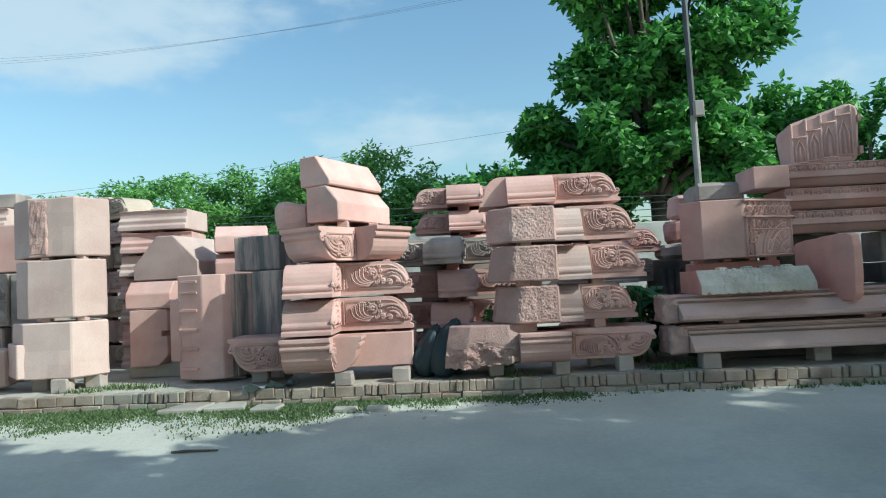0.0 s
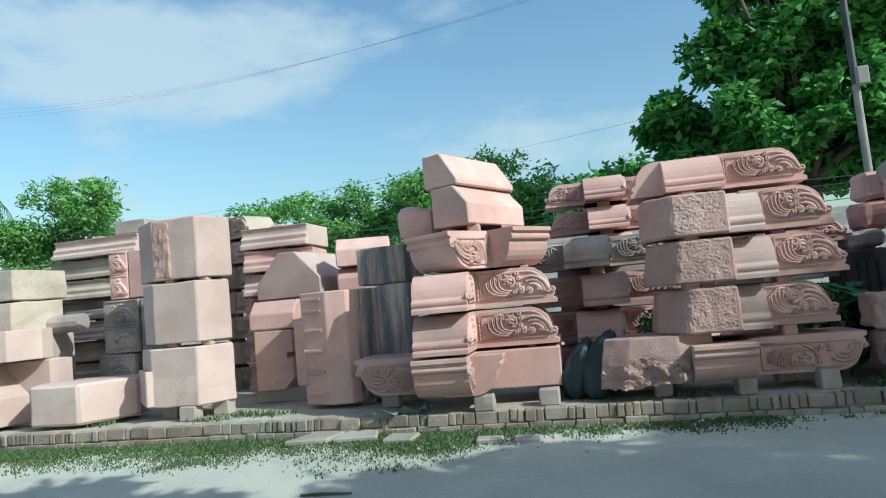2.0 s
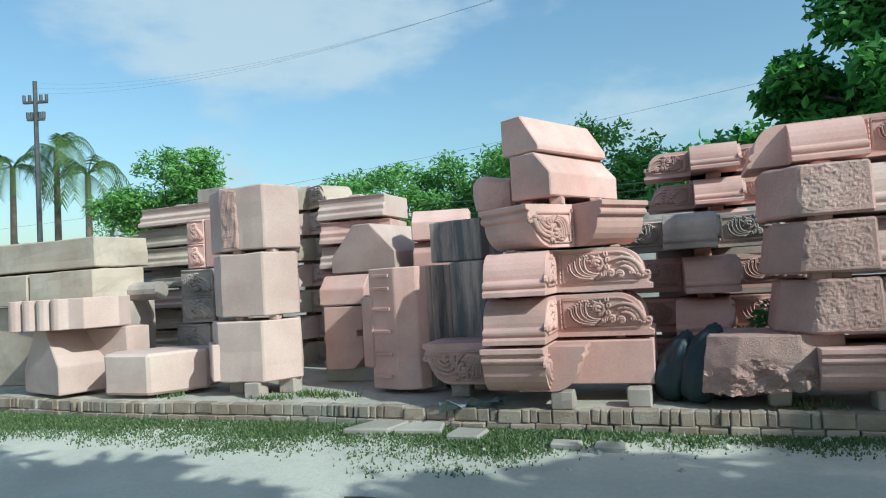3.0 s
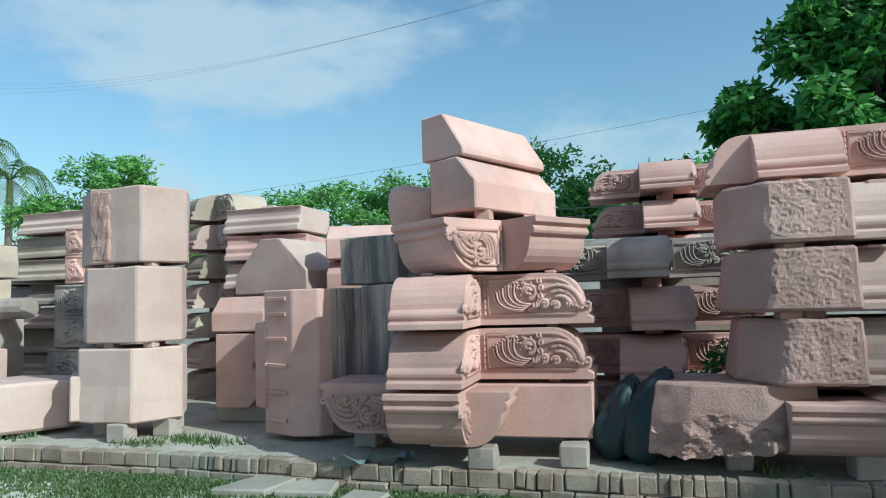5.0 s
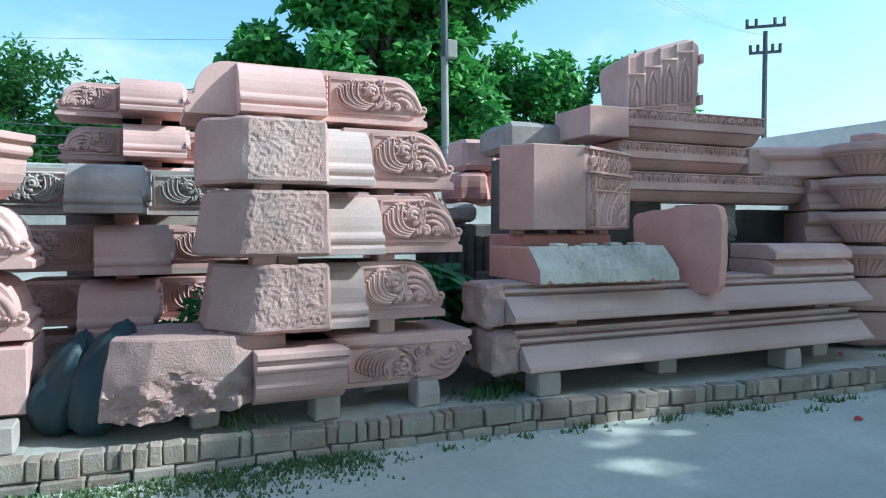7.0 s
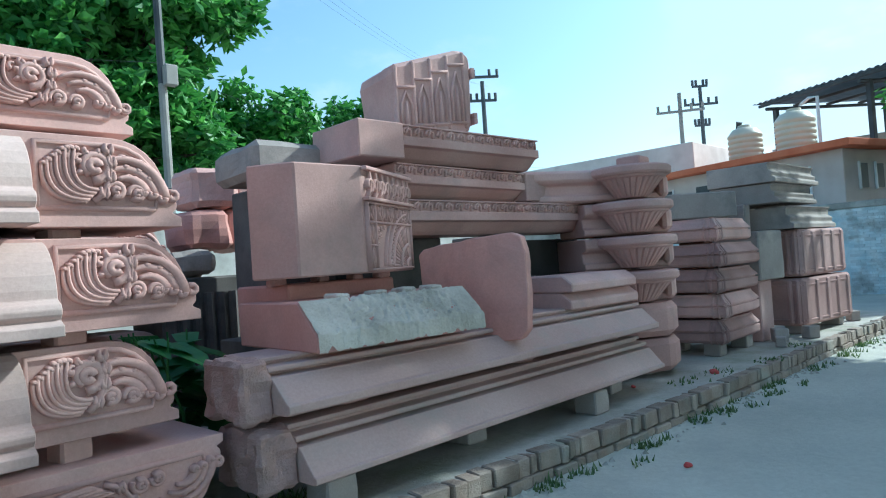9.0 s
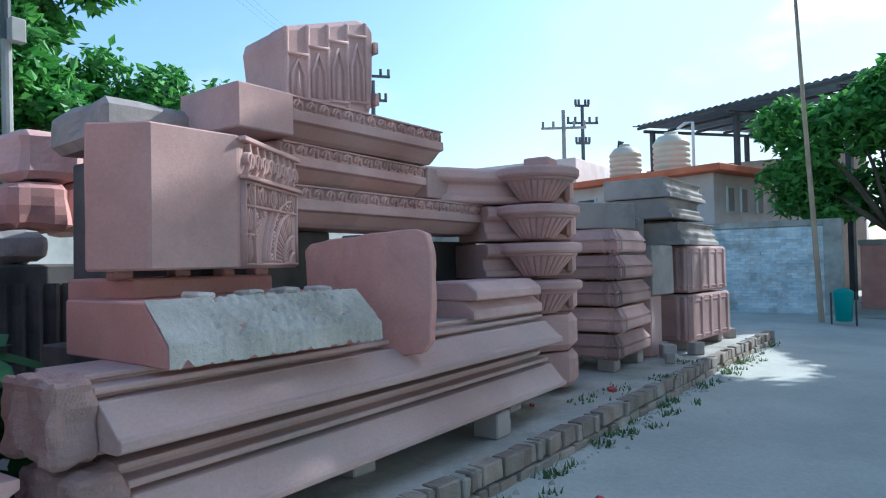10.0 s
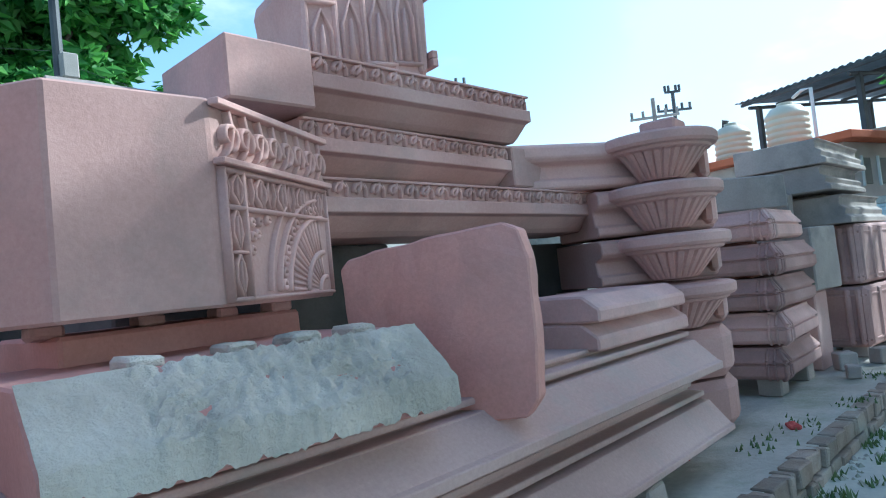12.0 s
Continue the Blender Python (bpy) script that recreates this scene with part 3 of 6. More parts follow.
for v in bm.verts:                              # ragged fracture along the lower half of the front
    e = 0.82 + 0.09 * noise.noise((v.co.x * 3.1, 0, 4)) + 0.06 * v.co.x
    if v.co.z < e and v.co.y < 8.0:
        k = min(1, (e - v.co.z) / 0.1)
        q = Vector((v.co.x * 9, v.co.y * 9, v.co.z * 14))
        v.co.y += k * (0.05 * noise.noise(q) + 0.03 * abs(noise.noise(q * 2.3)) + 0.25 * (e - v.co.z))
        v.co.z += k * (0.035 * noise.noise(q * 1.3 + Vector((5, 0, 0))) + 0.02 * noise.noise(q * 3.1))
tagged(part("broken_block", bm, CHISEL), "large broken pink sandstone boulder with a ragged lower edge", "stone block")
for x, y, r in ((0.66, 7.83, 0), (1.39, 7.70, 6), (2.12, 7.74, 0), (0.5, 8.3, 0), (1.9, 8.3, 0)):
    support(x, y, TOP, 0.63, 0.17, 0.17, rz=r)
for x, y, z0, z1 in ((0.80, 7.75, 1.0, 1.06), (1.9, 8.0, 0.94, 1.06), (1.15, 7.75, 1.46, 1.53), (1.0, 7.7, 1.46, 1.53), (1.9, 8.0, 1.45, 1.53), (1.05, 7.75, 1.92, 1.98), (1.9, 8.0, 1.92, 1.98), (1.1, 7.9, 2.36, 2.43)):
    support(x, y, z0, z1, 0.14, 0.14, PINK, 8)

# black plastic sheet bundled between the stacks
tarp = thing("plastic_sheet", "crumpled black plastic sheet bundled on the ground", "tarpaulin", pose(-0.03, 7.98, TOP))
for lx, ly, high, wide in ((-0.16, 0.06, 0.60, 0.17), (0.07, -0.03, 0.66, 0.19), (0.22, 0.14, 0.58, 0.16)):
    lobe = bmesh.new()
    bmesh.ops.create_uvsphere(lobe, u_segments=56, v_segments=28, radius=1)
    for v in lobe.verts:
        a, h = math.atan2(v.co.y, v.co.x), 0.5 + 0.5 * v.co.z
        f = 1 + 0.05 * math.sin(a * 5 + 3 * h) + 0.03 * math.sin(a * 11 - 5 * h) + 0.16 * noise.noise(v.co * 1.7 + Vector((lx * 9, 0, 0)))
        rad = wide * f * (1.25 - 0.45 * h)
        v.co = Vector((lx + v.co.x * rad + 0.17 * h ** 1.5, ly + v.co.y * rad * 1.3, max(0.0, high * (h * 1.04 - 0.02) + 0.03 * noise.noise(v.co * 4))))
    part("sheet_fold", lobe, TARP, tarp, smooth=True)


# ---- stacks behind ----
def cap_back(x, y, z, rz, H=0.34, mat=PINK, L=0.75, flip=False, label="weathered pink sandstone capital with carved panels in a rear stack"):
    return capital("bracket_capital", label, H, [(-90, L, 0.5), (0, L, 0.5), (180, L, 0.5), (90, L, 0.5)], pose(x, y, z, 0, 0, rz), flip, mat,
                   carve=[(1, -1, 0.25), (2, 1, 0.25), (0, 1, 0.25)], group="rear capitals")


for k, (x, z, rz, mt) in enumerate(((0.25, 0.5, 3, PINK), (0.2, 0.93, -4, PINK), (0.22, 1.36, 2, PINK), (0.12, 1.8, -3, GREY))):
    cap_back(x, 9.55, z, rz, 0.36, mt, 0.95)
for k, (x, z, rz) in enumerate(((0.45, 1.93, 0), (0.42, 2.30, 0), (0.40, 2.69, 0))):
    cap_back(x, 10.4, z, rz, 0.30, PINK, 0.78)
for x, y, z0, z1 in ((0.2, 9.0, 0.45, 0.5), (0.2, 9.3, 0.85, 0.94), (0.2, 9.3, 1.28, 1.37), (0.2, 9.3, 1.71, 1.81), (0.4, 10.1, 2.225, 2.31), (0.4, 10.1, 2.595, 2.70)):
    support(x, y, z0, z1, 0.16, 0.16, PINK)
stone("stone_pedestal", "weathered squared stone carrying the rear stack", [(-0.3, 10.05), (1.1, 10.05), (1.1, 10.9), (-0.3, 10.9)], TOP, 1.93, GREY)
for k in range(4):
    cap_back(2.6, 10.7, 0.5 + 0.46 * k, 4 * (-1) ** k, 0.36, PINK if k != 2 else GREY, 0.85)
    support(2.6, 10.3, 0.45 if k == 0 else 0.85 + 0.46 * (k - 1), 0.5 + 0.46 * k + 0.01, 0.2, 0.2, PINK)


# ---- column of three blocks, slabs and gables beside it ----
for k, (z0, z1, poly) in enumerate((
        (0.62, 1.30, [(-5.46, 8.45), (-5.06, 8.03), (-4.45, 8.02), (-4.20, 8.42), (-4.42, 8.78), (-5.1, 8.85)]),
        (1.35, 2.07, [(-5.40, 8.45), (-5.02, 8.08), (-4.44, 8.07), (-4.22, 8.44), (-4.42, 8.78), (-5.1, 8.85)]),
        (2.11, 2.84, [(-5.40, 8.42), (-5.02, 8.12), (-4.42, 8.10), (-4.18, 8.47), (-4.40, 8.80), (-5.1, 8.85)]))):
    stone("column_block", "pale sandstone block with a cut corner, stacked three high", poly, z0, z1, PALE, rough=0.012, cuts=3, group="column of pale blocks")
top_block = bpy.data.objects["column_block.002"]
strip = rough_up(prism([(-5.03, 8.18), (-5.00, 8.108), (-4.78, 8.096), (-4.76, 8.18)], 2.14, 2.81, "z", None, 0.01), 9, 0.02, 14, 3)
part("rough_strip", strip, CHISEL, top_block, "rough chiselled strip")
stone("column_lug", "pale sandstone lug on the column's lowest block", [(-5.52, 8.44), (-5.10, 7.97), (-4.97, 8.1), (-5.3, 8.6)], 0.63, 1.05, PALE, rough=0.004)
for x, y in ((-5.0, 8.35), (-4.60, 8.08), (-4.36, 8.4), (-4.55, 8.7)):
    support(x, y, TOP, 0.62, 0.2, 0.18)
for z0, z1 in ((1.295, 1.355), (2.06, 2.115)):
    for x, y in ((-4.85, 8.22), (-4.42, 8.25), (-4.7, 8.7)):
        support(x, y, z0, z1, 0.12, 0.1, PALE)

# upright moulded slab
slab = thing("moulded_slab", "pink sandstone slab on end with laddered face and dark streaks", "carved stone", pose(0, 0, 0))
part("body", prism([(-3.28, 8.36), (-2.92, 8.22), (-2.68, 8.26), (-2.60, 8.38), (-2.85, 9.2), (-3.25, 9.1)], 0.50, 1.80, "z", None, 0.012), PINK, slab)
side = prism([(-2.62, 8.36), (-2.20, 8.95), (-2.80, 9.30), (-2.82, 9.1)], 0.50, 1.80, "z", None, 0.012)
for k in range(4):
    f = 0.12 + 0.24 * k
    prism([(-2.62 + 0.42 * f, 8.355 + 0.59 * f), (-2.60 + 0.42 * f, 8.33 + 0.59 * f), (-2.56 + 0.42 * f, 8.39 + 0.59 * f), (-2.575 + 0.42 * f, 8.43 + 0.59 * f)], 0.505, 1.795, "z", None, 0.006, side)
part("fluted_side", side, STREAK, slab, "grey fluted side streaked black")
for k, z in enumerate((0.62, 0.86, 1.10, 1.34, 1.56, 1.70)):
    part("rung", prism([(-3.22, 8.345), (-2.99, 8.25), (-2.985, 8.215), (-3.23, 8.31)], z, z + 0.035, "z", None, 0.004), PINK, slab)
part("rail", prism([(-3.42, 8.42), (-3.24, 8.32), (-3.2, 8.5), (-3.38, 8.6)], 0.72, 1.50, "z", None, 0.02), PINK, slab)
stone("upright_panel", "dark streaked sandstone panel stood on edge", [(-2.42, 8.6), (-1.98, 8.45), (-1.9, 8.6), (-2.3, 8.8)], TOP, 1.82, STREAK, group="upright panels")
stone("upright_panel", "dark streaked sandstone panel stood on edge", [(-2.75, 8.95), (-2.35, 8.83), (-2.28, 8.95), (-2.7, 9.15)], TOP, 1.80, STREAK, group="upright panels")
support(-2.85, 8.7, TOP, 0.50, 0.7, 0.3, FLAG, 0, "flat stone laid under the upright slab")

# notched pink pieces
NOTCH = [(-4.2, 0.62), (-3.82, 0.62), (-3.68, 0.76), (-3.68, 1.02), (-3.76, 1.02), (-3.76, 1.09), (-3.68, 1.09), (-3.68, 1.38), (-4.2, 1.38)]
stone("notched_block", "pink sandstone block with square notch cut in its edge", NOTCH, 8.95, 9.6, PINK, "y", bevel=0.01)
gable("gabled_block", "pink sandstone block with a pitched top", [(9.6, 0), (8.95, 0), (8.95, 0.2), (9.1, 0.36), (9.6, 0.36)], 0.62, pose(-4.25, 0, 1.40), PINK, "gabled blocks")
gable("gabled_block", "pale sandstone block with pitched roof-like top", [(-0.56, 0), (0.52, 0), (0.52, 0.22), (0.12, 0.66), (-0.16, 0.66), (-0.56, 0.26)], 1.15, pose(-4.15, 9.95, 1.80, 0, 0, 80), PALE, "gabled blocks")
support(-3.9, 9.2, TOP, 0.63, 0.8, 0.16, FLAG, 0, "flat stone bedding under the notched block")
stone("plain_block", "plain pink sandstone block carrying the pitched one", [(-4.7, 10.15), (-3.6, 10.0), (-3.3, 10.9), (-4.4, 11.1)], TOP, 1.80, PINK)
for k, (z0, hh) in enumerate(((1.80, 0.34), (2.16, 0.4))):
    gable("gabled_block", "pink sandstone block with a sloping side", [(0.6, 0), (0, 0), (0, hh * 0.6), (0.2, hh), (0.6, hh)], 0.75, pose(-3.30, 9.75, z0, 0, 0, 14), PINK, "gabled blocks")
stone("grey_block", "dark weathered sandstone block on the upright slabs", [(-2.66, 8.70), (-2.02, 8.58), (-1.92, 9.1), (-2.55, 9.3)], 1.83, 2.28, STREAK)
stone("upright_panel", "tall weathered panel under the gabled blocks", [(-3.35, 9.75), (-2.5, 9.85), (-2.5, 10.5), (-3.35, 10.5)], TOP, 1.80, GREY)


# ---- left group ----
MOULD = [(0.0, 0.0), (0.0, 0.06), (0.05, 0.09), (0.035, 0.15), (0.09, 0.19), (0.09, 0.27), (0.05, 0.30), (0.9, 0.30), (0.9, 0.0)]


def moulded(x, y, z, L, H=0.34, D=0.9, rz=0, mat=CREAM, label="weathered cream sandstone slab with moulded edge in a stack", group="moulded slabs"):
    bm = prism([(u * D / 0.9 - D / 2, v * H / 0.30) for u, v in MOULD], -L / 2, L / 2, "x", None, 0.008)
    ob = part("moulded_slab", bm, mat)
    ob.matrix_basis = pose(x, y, z, 0, 0, rz)
    return tagged(ob, label, "stone slab", group)


stone("slab_block", "large cream sandstone slab lying on others", [(-10.4, 8.75), (-7.45, 8.6), (-7.3, 9.4), (-10.4, 9.5)], 2.09, 2.50, CREAM, rough=0.02, cuts=3, group="cream slabs")
stone("slab_block", "large cream sandstone slab lying on others", [(-10.4, 8.75), (-8.72, 8.6), (-8.72, 9.4), (-10.4, 9.5)], 1.62, 2.05, CREAM, rough=0.02, cuts=3, group="cream slabs")
stone("slab_block", "large cream sandstone slab lying on others", [(-8.68, 8.6), (-7.42, 8.52), (-7.3, 9.3), (-8.68, 9.4)], 1.62, 2.06, CREAM, rough=0.02, cuts=3, group="cream slabs")
stone("slab_block", "cream sandstone base block under the slabs", [(-10.4, 8.8), (-8.3, 8.85), (-8.2, 9.5), (-10.4, 9.6)], TOP, 1.6, CREAM, rough=0.02, group="cream slabs")
stone("slab_block", "cream sandstone base block under the slabs", [(-8.1, 9.0), (-7.3, 8.95), (-7.3, 9.5), (-8.1, 9.5)], TOP, 1.6, GREY, rough=0.02, group="cream slabs")
# scalloped block
sc = []
for k in range(4):
    sc += [(-0.8 + 0.22 * k + 0.11 - 0.11 * math.cos(radians(a)), -0.35 - 0.10 * math.sin(radians(a))) for a in (0, 30, 60, 90, 120, 150)]
sc += [(0.1, -0.36), (0.30, -0.33), (0.48, 0.05), (0.40, 0.35), (-0.8, 0.35)]
stone("scalloped_block", "pale sandstone block with four rounded flutes on its face", sc, 0, 0.38, PALE, m=pose(-7.22, 8.20, 1.30, 0, 0, 4), bevel=0.008, rough=0)
gable("gabled_block", "pale sandstone block with pitched end and a cut ledge", [(-0.5, 0), (0.5, 0), (0.5, 0.3), (0.15, 0.82), (-0.12, 0.82), (-0.5, 0.35)], 1.0, pose(-7.72, 7.96, 0.5, 0, 0, 72), PALE, "gabled blocks")
stone("ledge_block", "pale sandstone ledge fragment between two blocks", [(-7.45, 8.35), (-6.75, 8.4), (-6.7, 8.75), (-7.4, 8.9)], TOP, 1.28, PALE, rough=0.02)
stone("angled_block", "pale sandstone block with sloping ends near the kerb", [(-6.80, 8.25), (-6.60, 7.88), (-5.92, 7.86), (-5.50, 8.4), (-5.6, 8.75), (-6.5, 8.8)], 0.50, 0.98, PALE, rough=0.01, cuts=3, bevel=0.03)
support(-6.1, 8.3, TOP, 0.51, 0.6, 0.4, FLAG, 0, "flat stone under the angled block")

# carved stack behind the column
def carved_block(x0, x1, y0, y1, z0, z1, mat, rows, label="grey-pink sandstone block carved with scroll panels"):
    th = thing("carved_block", label, "carved stone", None, "carved blocks")
    part("body", box(x0, x1, y0, y1, z0, z1, bevel=0.012), mat, th)
    h = (z1 - z0) / rows
    for r in range(rows):
        c = foliage_carving(x1 - x0 - 0.1, h * 0.7)
        c.transform(Matrix.Translation((x0 + 0.05, y0 - 0.002, z0 + r * h + 0.12 * h)))
        for zz in (0.04 * h, 0.95 * h):
            stroke(c, [(x0 + 0.02, z0 + r * h + zz), ((x0 + x1) / 2, z0 + r * h + zz), (x1 - 0.02, z0 + r * h + zz)], 0.012, 0.012, 0.016, y0)
        part("scroll_carving", c, mat, th, smooth=True)
    return th


carved_block(-6.75, -6.2, 9.3, 9.9, TOP, 1.22, GREY, 2)
carved_block(-6.65, -6.12, 9.3, 9.9, 1.24, 1.98, GREY, 2)
carved_block(-6.60, -6.30, 9.4, 9.9, 2.0, 2.68, PINK, 2)
stone("plain_block", "plain pink sandstone block next to a carved one", [(-6.29, 9.4), (-5.7, 9.4), (-5.7, 9.9), (-6.29, 9.9)], 2.0, 2.68, PINK)
stone("plain_block", "plain weathered block carrying the pink one", [(-6.1, 9.35), (-5.6, 9.35), (-5.6, 9.9), (-6.1, 9.9)], TOP, 1.98, GREY)
for k in range(8):
    moulded(-7.6 + 0.12 * math.sin(k * 2.1), 10.75 + 0.05 * math.cos(k * 3), TOP + 0.33 * k, 1.5 + 0.2 * math.sin(k * 1.3), 0.29, 1.0, 4 * math.sin(k * 1.7), (GREY, CREAM, CREAM, PALE)[k % 4])
    support(-7.6, 10.6, TOP + 0.33 * k + 0.285, TOP + 0.33 * (k + 1) + 0.004, 0.2, 0.3, GREY)
stone("grey_block", "small weathered block crowning the moulded slabs", [(-7.3, 10.5), (-6.75, 10.5), (-6.75, 10.9), (-7.3, 10.9)], TOP + 0.33 * 8, TOP + 0.33 * 8 + 0.22, GREY)
for k in range(7):
    moulded(-9.2 + 0.1 * math.sin(k * 3.1), 11.4, TOP + 0.33 * k, 1.6, 0.29, 1.0, 20 + 4 * math.sin(k * 1.1), (CREAM, GREY, PALE)[k % 3])
    support(-9.2, 11.3, TOP + 0.33 * k + 0.285, TOP + 0.33 * (k + 1) + 0.004, 0.2, 0.3, GREY)
bm = tube([(-6.85 - 0.95 * i / 4, 9.15, 1.72) for i in range(5)], 0.13, 12)
tagged(part("round_shaft", bm, GREY), "short round weathered stone shaft lying on its side", "stone shaft")
# rear stack right of the column
for k in range(7):
    c = capital("bracket_capital", "pale sandstone capital with arched carved panels in a rear stack", 0.34,
                [(-90, 0.6, 0.5), (0, 0.85, 0.5), (180, 0.6, 0.5)], pose(-5.55 + 0.04 * math.sin(k * 2), 11.2, TOP + 0.40 * k, 0, 0, -28 + 3 * math.sin(k * 1.9)), False, PALE if k % 2 else CREAM,
                carve=[(1, -1, 0.25)], group="rear capitals")
    support(-5.6, 11.1, TOP + 0.40 * k + 0.335, TOP + 0.40 * (k + 1) + 0.004, 0.2, 0.2, PALE)
for k in range(7):
    moulded(-4.55, 10.9, TOP + 0.36 * k, 1.1, 0.32, 0.9, 6 * math.sin(k * 1.6), (PALE, PINK)[k % 2])
    support(-4.55, 10.8, TOP + 0.36 * k + 0.315, TOP + 0.36 * (k + 1) + 0.004, 0.2, 0.3, PALE)


# ---- right group: long beams ----
def profile_beam(name, label, prof, x0, x1, y, z, mat, rz=0.0, rough_end=None, group=""):
    th = thing(name, label, "stone beam", pose(x0, y, z, 0, 0, rz), group)
    part("body", prism(prof, 0, x1 - x0, "x", None, 0.006), mat, th)
    if rough_end:
        bm = box(-rough_end, 0.0, 0.16, 0.58, 0.0, prof[-1][1] if prof[-1][1] > 0.2 else 0.3, bevel=0.02)
        rough_up(bm, 9, 0.03, 9, x0)
        part("rough_end", bm, CHISEL, th, "rough unfinished end")
    return th


LOWER = [(0.62, 0.0), (0.20, 0.0), (0.20, 0.02), (0.02, 0.02), (0.0, 0.03), (0.0, 0.06), (0.02, 0.065), (0.13, 0.190), (0.135, 0.197), (0.225, 0.199), (0.225, 0.216), (0.165, 0.219), (0.16, 0.225), (0.16, 0.244), (0.165, 0.250), (0.26, 0.253), (0.26, 0.27), (0.235, 0.273), (0.235, 0.30), (0.62, 0.30)]
UPPER = [(0.66, 0.0), (0.22, 0.0), (0.22, 0.03), (0.03, 0.03), (0.0, 0.045), (0.0, 0.085), (0.025, 0.095), (0.15, 0.208), (0.155, 0.216), (0.25, 0.218), (0.25, 0.235), (0.19, 0.238), (0.185, 0.245), (0.185, 0.262), (0.19, 0.268), (0.29, 0.270), (0.29, 0.285), (0.265, 0.288), (0.265, 0.31), (0.66, 0.31)]
profile_beam("moulded_beam", "long pink sandstone cornice beam resting on small blocks", LOWER, 2.84, 6.60, 7.485, 0.625, BEAM, -0.1, 0.22, "cornice beams")
profile_beam("moulded_beam", "long pink sandstone cornice beam laid over another, greyish on top", UPPER, 2.76, 6.62, 7.56, 0.965, BEAM, -0.7, 0.17, "cornice beams")
for x, y in ((3.05, 7.66), (5.55, 7.60), (4.4, 7.9), (6.3, 7.9)):
    support(x, y, TOP, 0.63, 0.2, 0.2)
for x, y in ((3.4, 7.9), (5.0, 7.85), (6.3, 7.85)):
    support(x, y, 0.92, 0.97, 0.2, 0.12, PINK)
# base colour darkened to stand for the shade under the beams
stone("rubble_base", "weathered stones under the stacked beams, colour darkened as shade", [(3.25, 8.3), (6.6, 8.2), (6.6, 9.2), (3.25, 9.2)], TOP, 1.28, SHADED, rough=0.04, cuts=3)

# trapezoid block with rough chalky slope
th = thing("sloped_block", "red sandstone block with a rough chalky sloping face", "stone block", pose(3.01, 7.645, 1.272, 0, 0, -4.6))
bm = prism([(0.95, 0.0), (0.0, 0.0), (0.0, 0.085), (0.20, 0.27), (0.95, 0.27)], 0, 1.25, "x", None, 0.008)
part("body", bm, RED, th)
bm = bmesh.new()
n1, n2 = 110, 22
gv = []
for i in range(n1 + 1):
    row = []
    for j in range(n2 + 1):
        x, f = 1.245 * i / n1, j / n2
        d = 0.016 * noise.noise((x * 13, f * 4, 0)) + 0.017 * noise.noise((x * 37, f * 10, 4))
        d *= 0.25 if x < 0.25 or x > 1.1 else 1
        row.append(bm.verts.new((x + 0.003, 0.20 * f - 0.010 - d * 0.5 + (0.004 if f == 0 else 0), 0.085 + 0.185 * f + 0.010 + d)))
    gv.append(row)
for i in range(n1):
    for j in range(n2):
        bm.faces.new((gv[i][j], gv[i + 1][j], gv[i + 1][j + 1], gv[i][j + 1]))
edge = [bm.verts.new((1.245 * i / n1 + 0.003, -0.012, 0.002 + 0.045 * max(0, noise.noise((i * 0.21, 0, 9))) + 0.012 * noise.noise((i * 0.9, 3, 9)))) for i in range(n1 + 1)]
for i in range(n1):
    bm.faces.new((edge[i], edge[i + 1], gv[i + 1][0], gv[i][0]))
part("rough_face", bm, CHALK, th, "chalky rough-hewn sloping face", smooth=True)
for x in (0.32, 0.60, 0.82, 1.05):
    part("tooth", rough_up(box(x - 0.05, x + 0.05, 0.22, 0.36, 0.262, 0.30, bevel=0.01), 1, 0.012, 12, x), CHALK, th)
for x in (3.15, 3.95):
    support(x, 7.95, 1.26, 1.277, 0.16, 0.14, RED)

# big eight-sided block with carved front
stone("bearing_block", "pink sandstone bearing block under the carved cube", [(3.3, 8.35), (4.3, 8.45), (4.3, 9.0), (3.3, 9.0)], 1.28, 1.64, RED)
for x in (3.3, 3.65, 3.95, 4.2):
    support(x, 8.48, 1.635, 1.685, 0.1, 0.1, PINK)
cube = thing("carved_cube", "large many-sided pink sandstone block with fan carving", "carved stone")
plan = [(3.05, 8.34), (3.21, 8.07), (3.70, 8.04), (4.44, 8.38), (4.44, 8.95), (3.5, 8.95)]
bm = prism(plan, 1.68, 2.385, "z", None, 0.01)
rough_up(bm, 2, 0.005, 3, 1)
part("body", bm, PINK, cube)
fw = math.hypot(0.74, 0.36)
face = Matrix.Translation((3.70, 8.04, 1.68)) @ Matrix.Rotation(math.atan2(0.36, 0.74), 4, "Z")


def on_face(name, bm, label=""):
    bm.transform(Matrix.Diagonal((1, 1.4, 1, 1)))
    bm.transform(face)
    return part(name, bm, PINK, cube, label, smooth=True)


band = bmesh.new()
for k in range(8):                              # top band of curling leaves
    x = 0.085 + (fw - 0.15) * k / 7
    stroke(band, arc(x, 0.58, 0.05, -90 + 40 * (k % 2), 230 + 40 * (k % 2), 9, -0.02), 0.014, 0.010, 0.028)
    stroke(band, [(x - 0.04, 0.50), (x, 0.54), (x + 0.02, 0.60), (x, 0.67)], 0.012, 0.007, 0.025)
on_face("leaf_band", band, "band of deep curling leaves")
part("cornice", prism([(0, -0.006), (fw, -0.006), (fw, -0.052), (0, -0.052)], 0.475, 0.498, "z", face, 0.004), PINK, cube)
part("top_fillet", prism([(0, -0.004), (fw, -0.004), (fw, -0.045), (0, -0.045)], 0.675, 0.70, "z", face, 0.004), PINK, cube)
lat = bmesh.new()
B = 0.0085
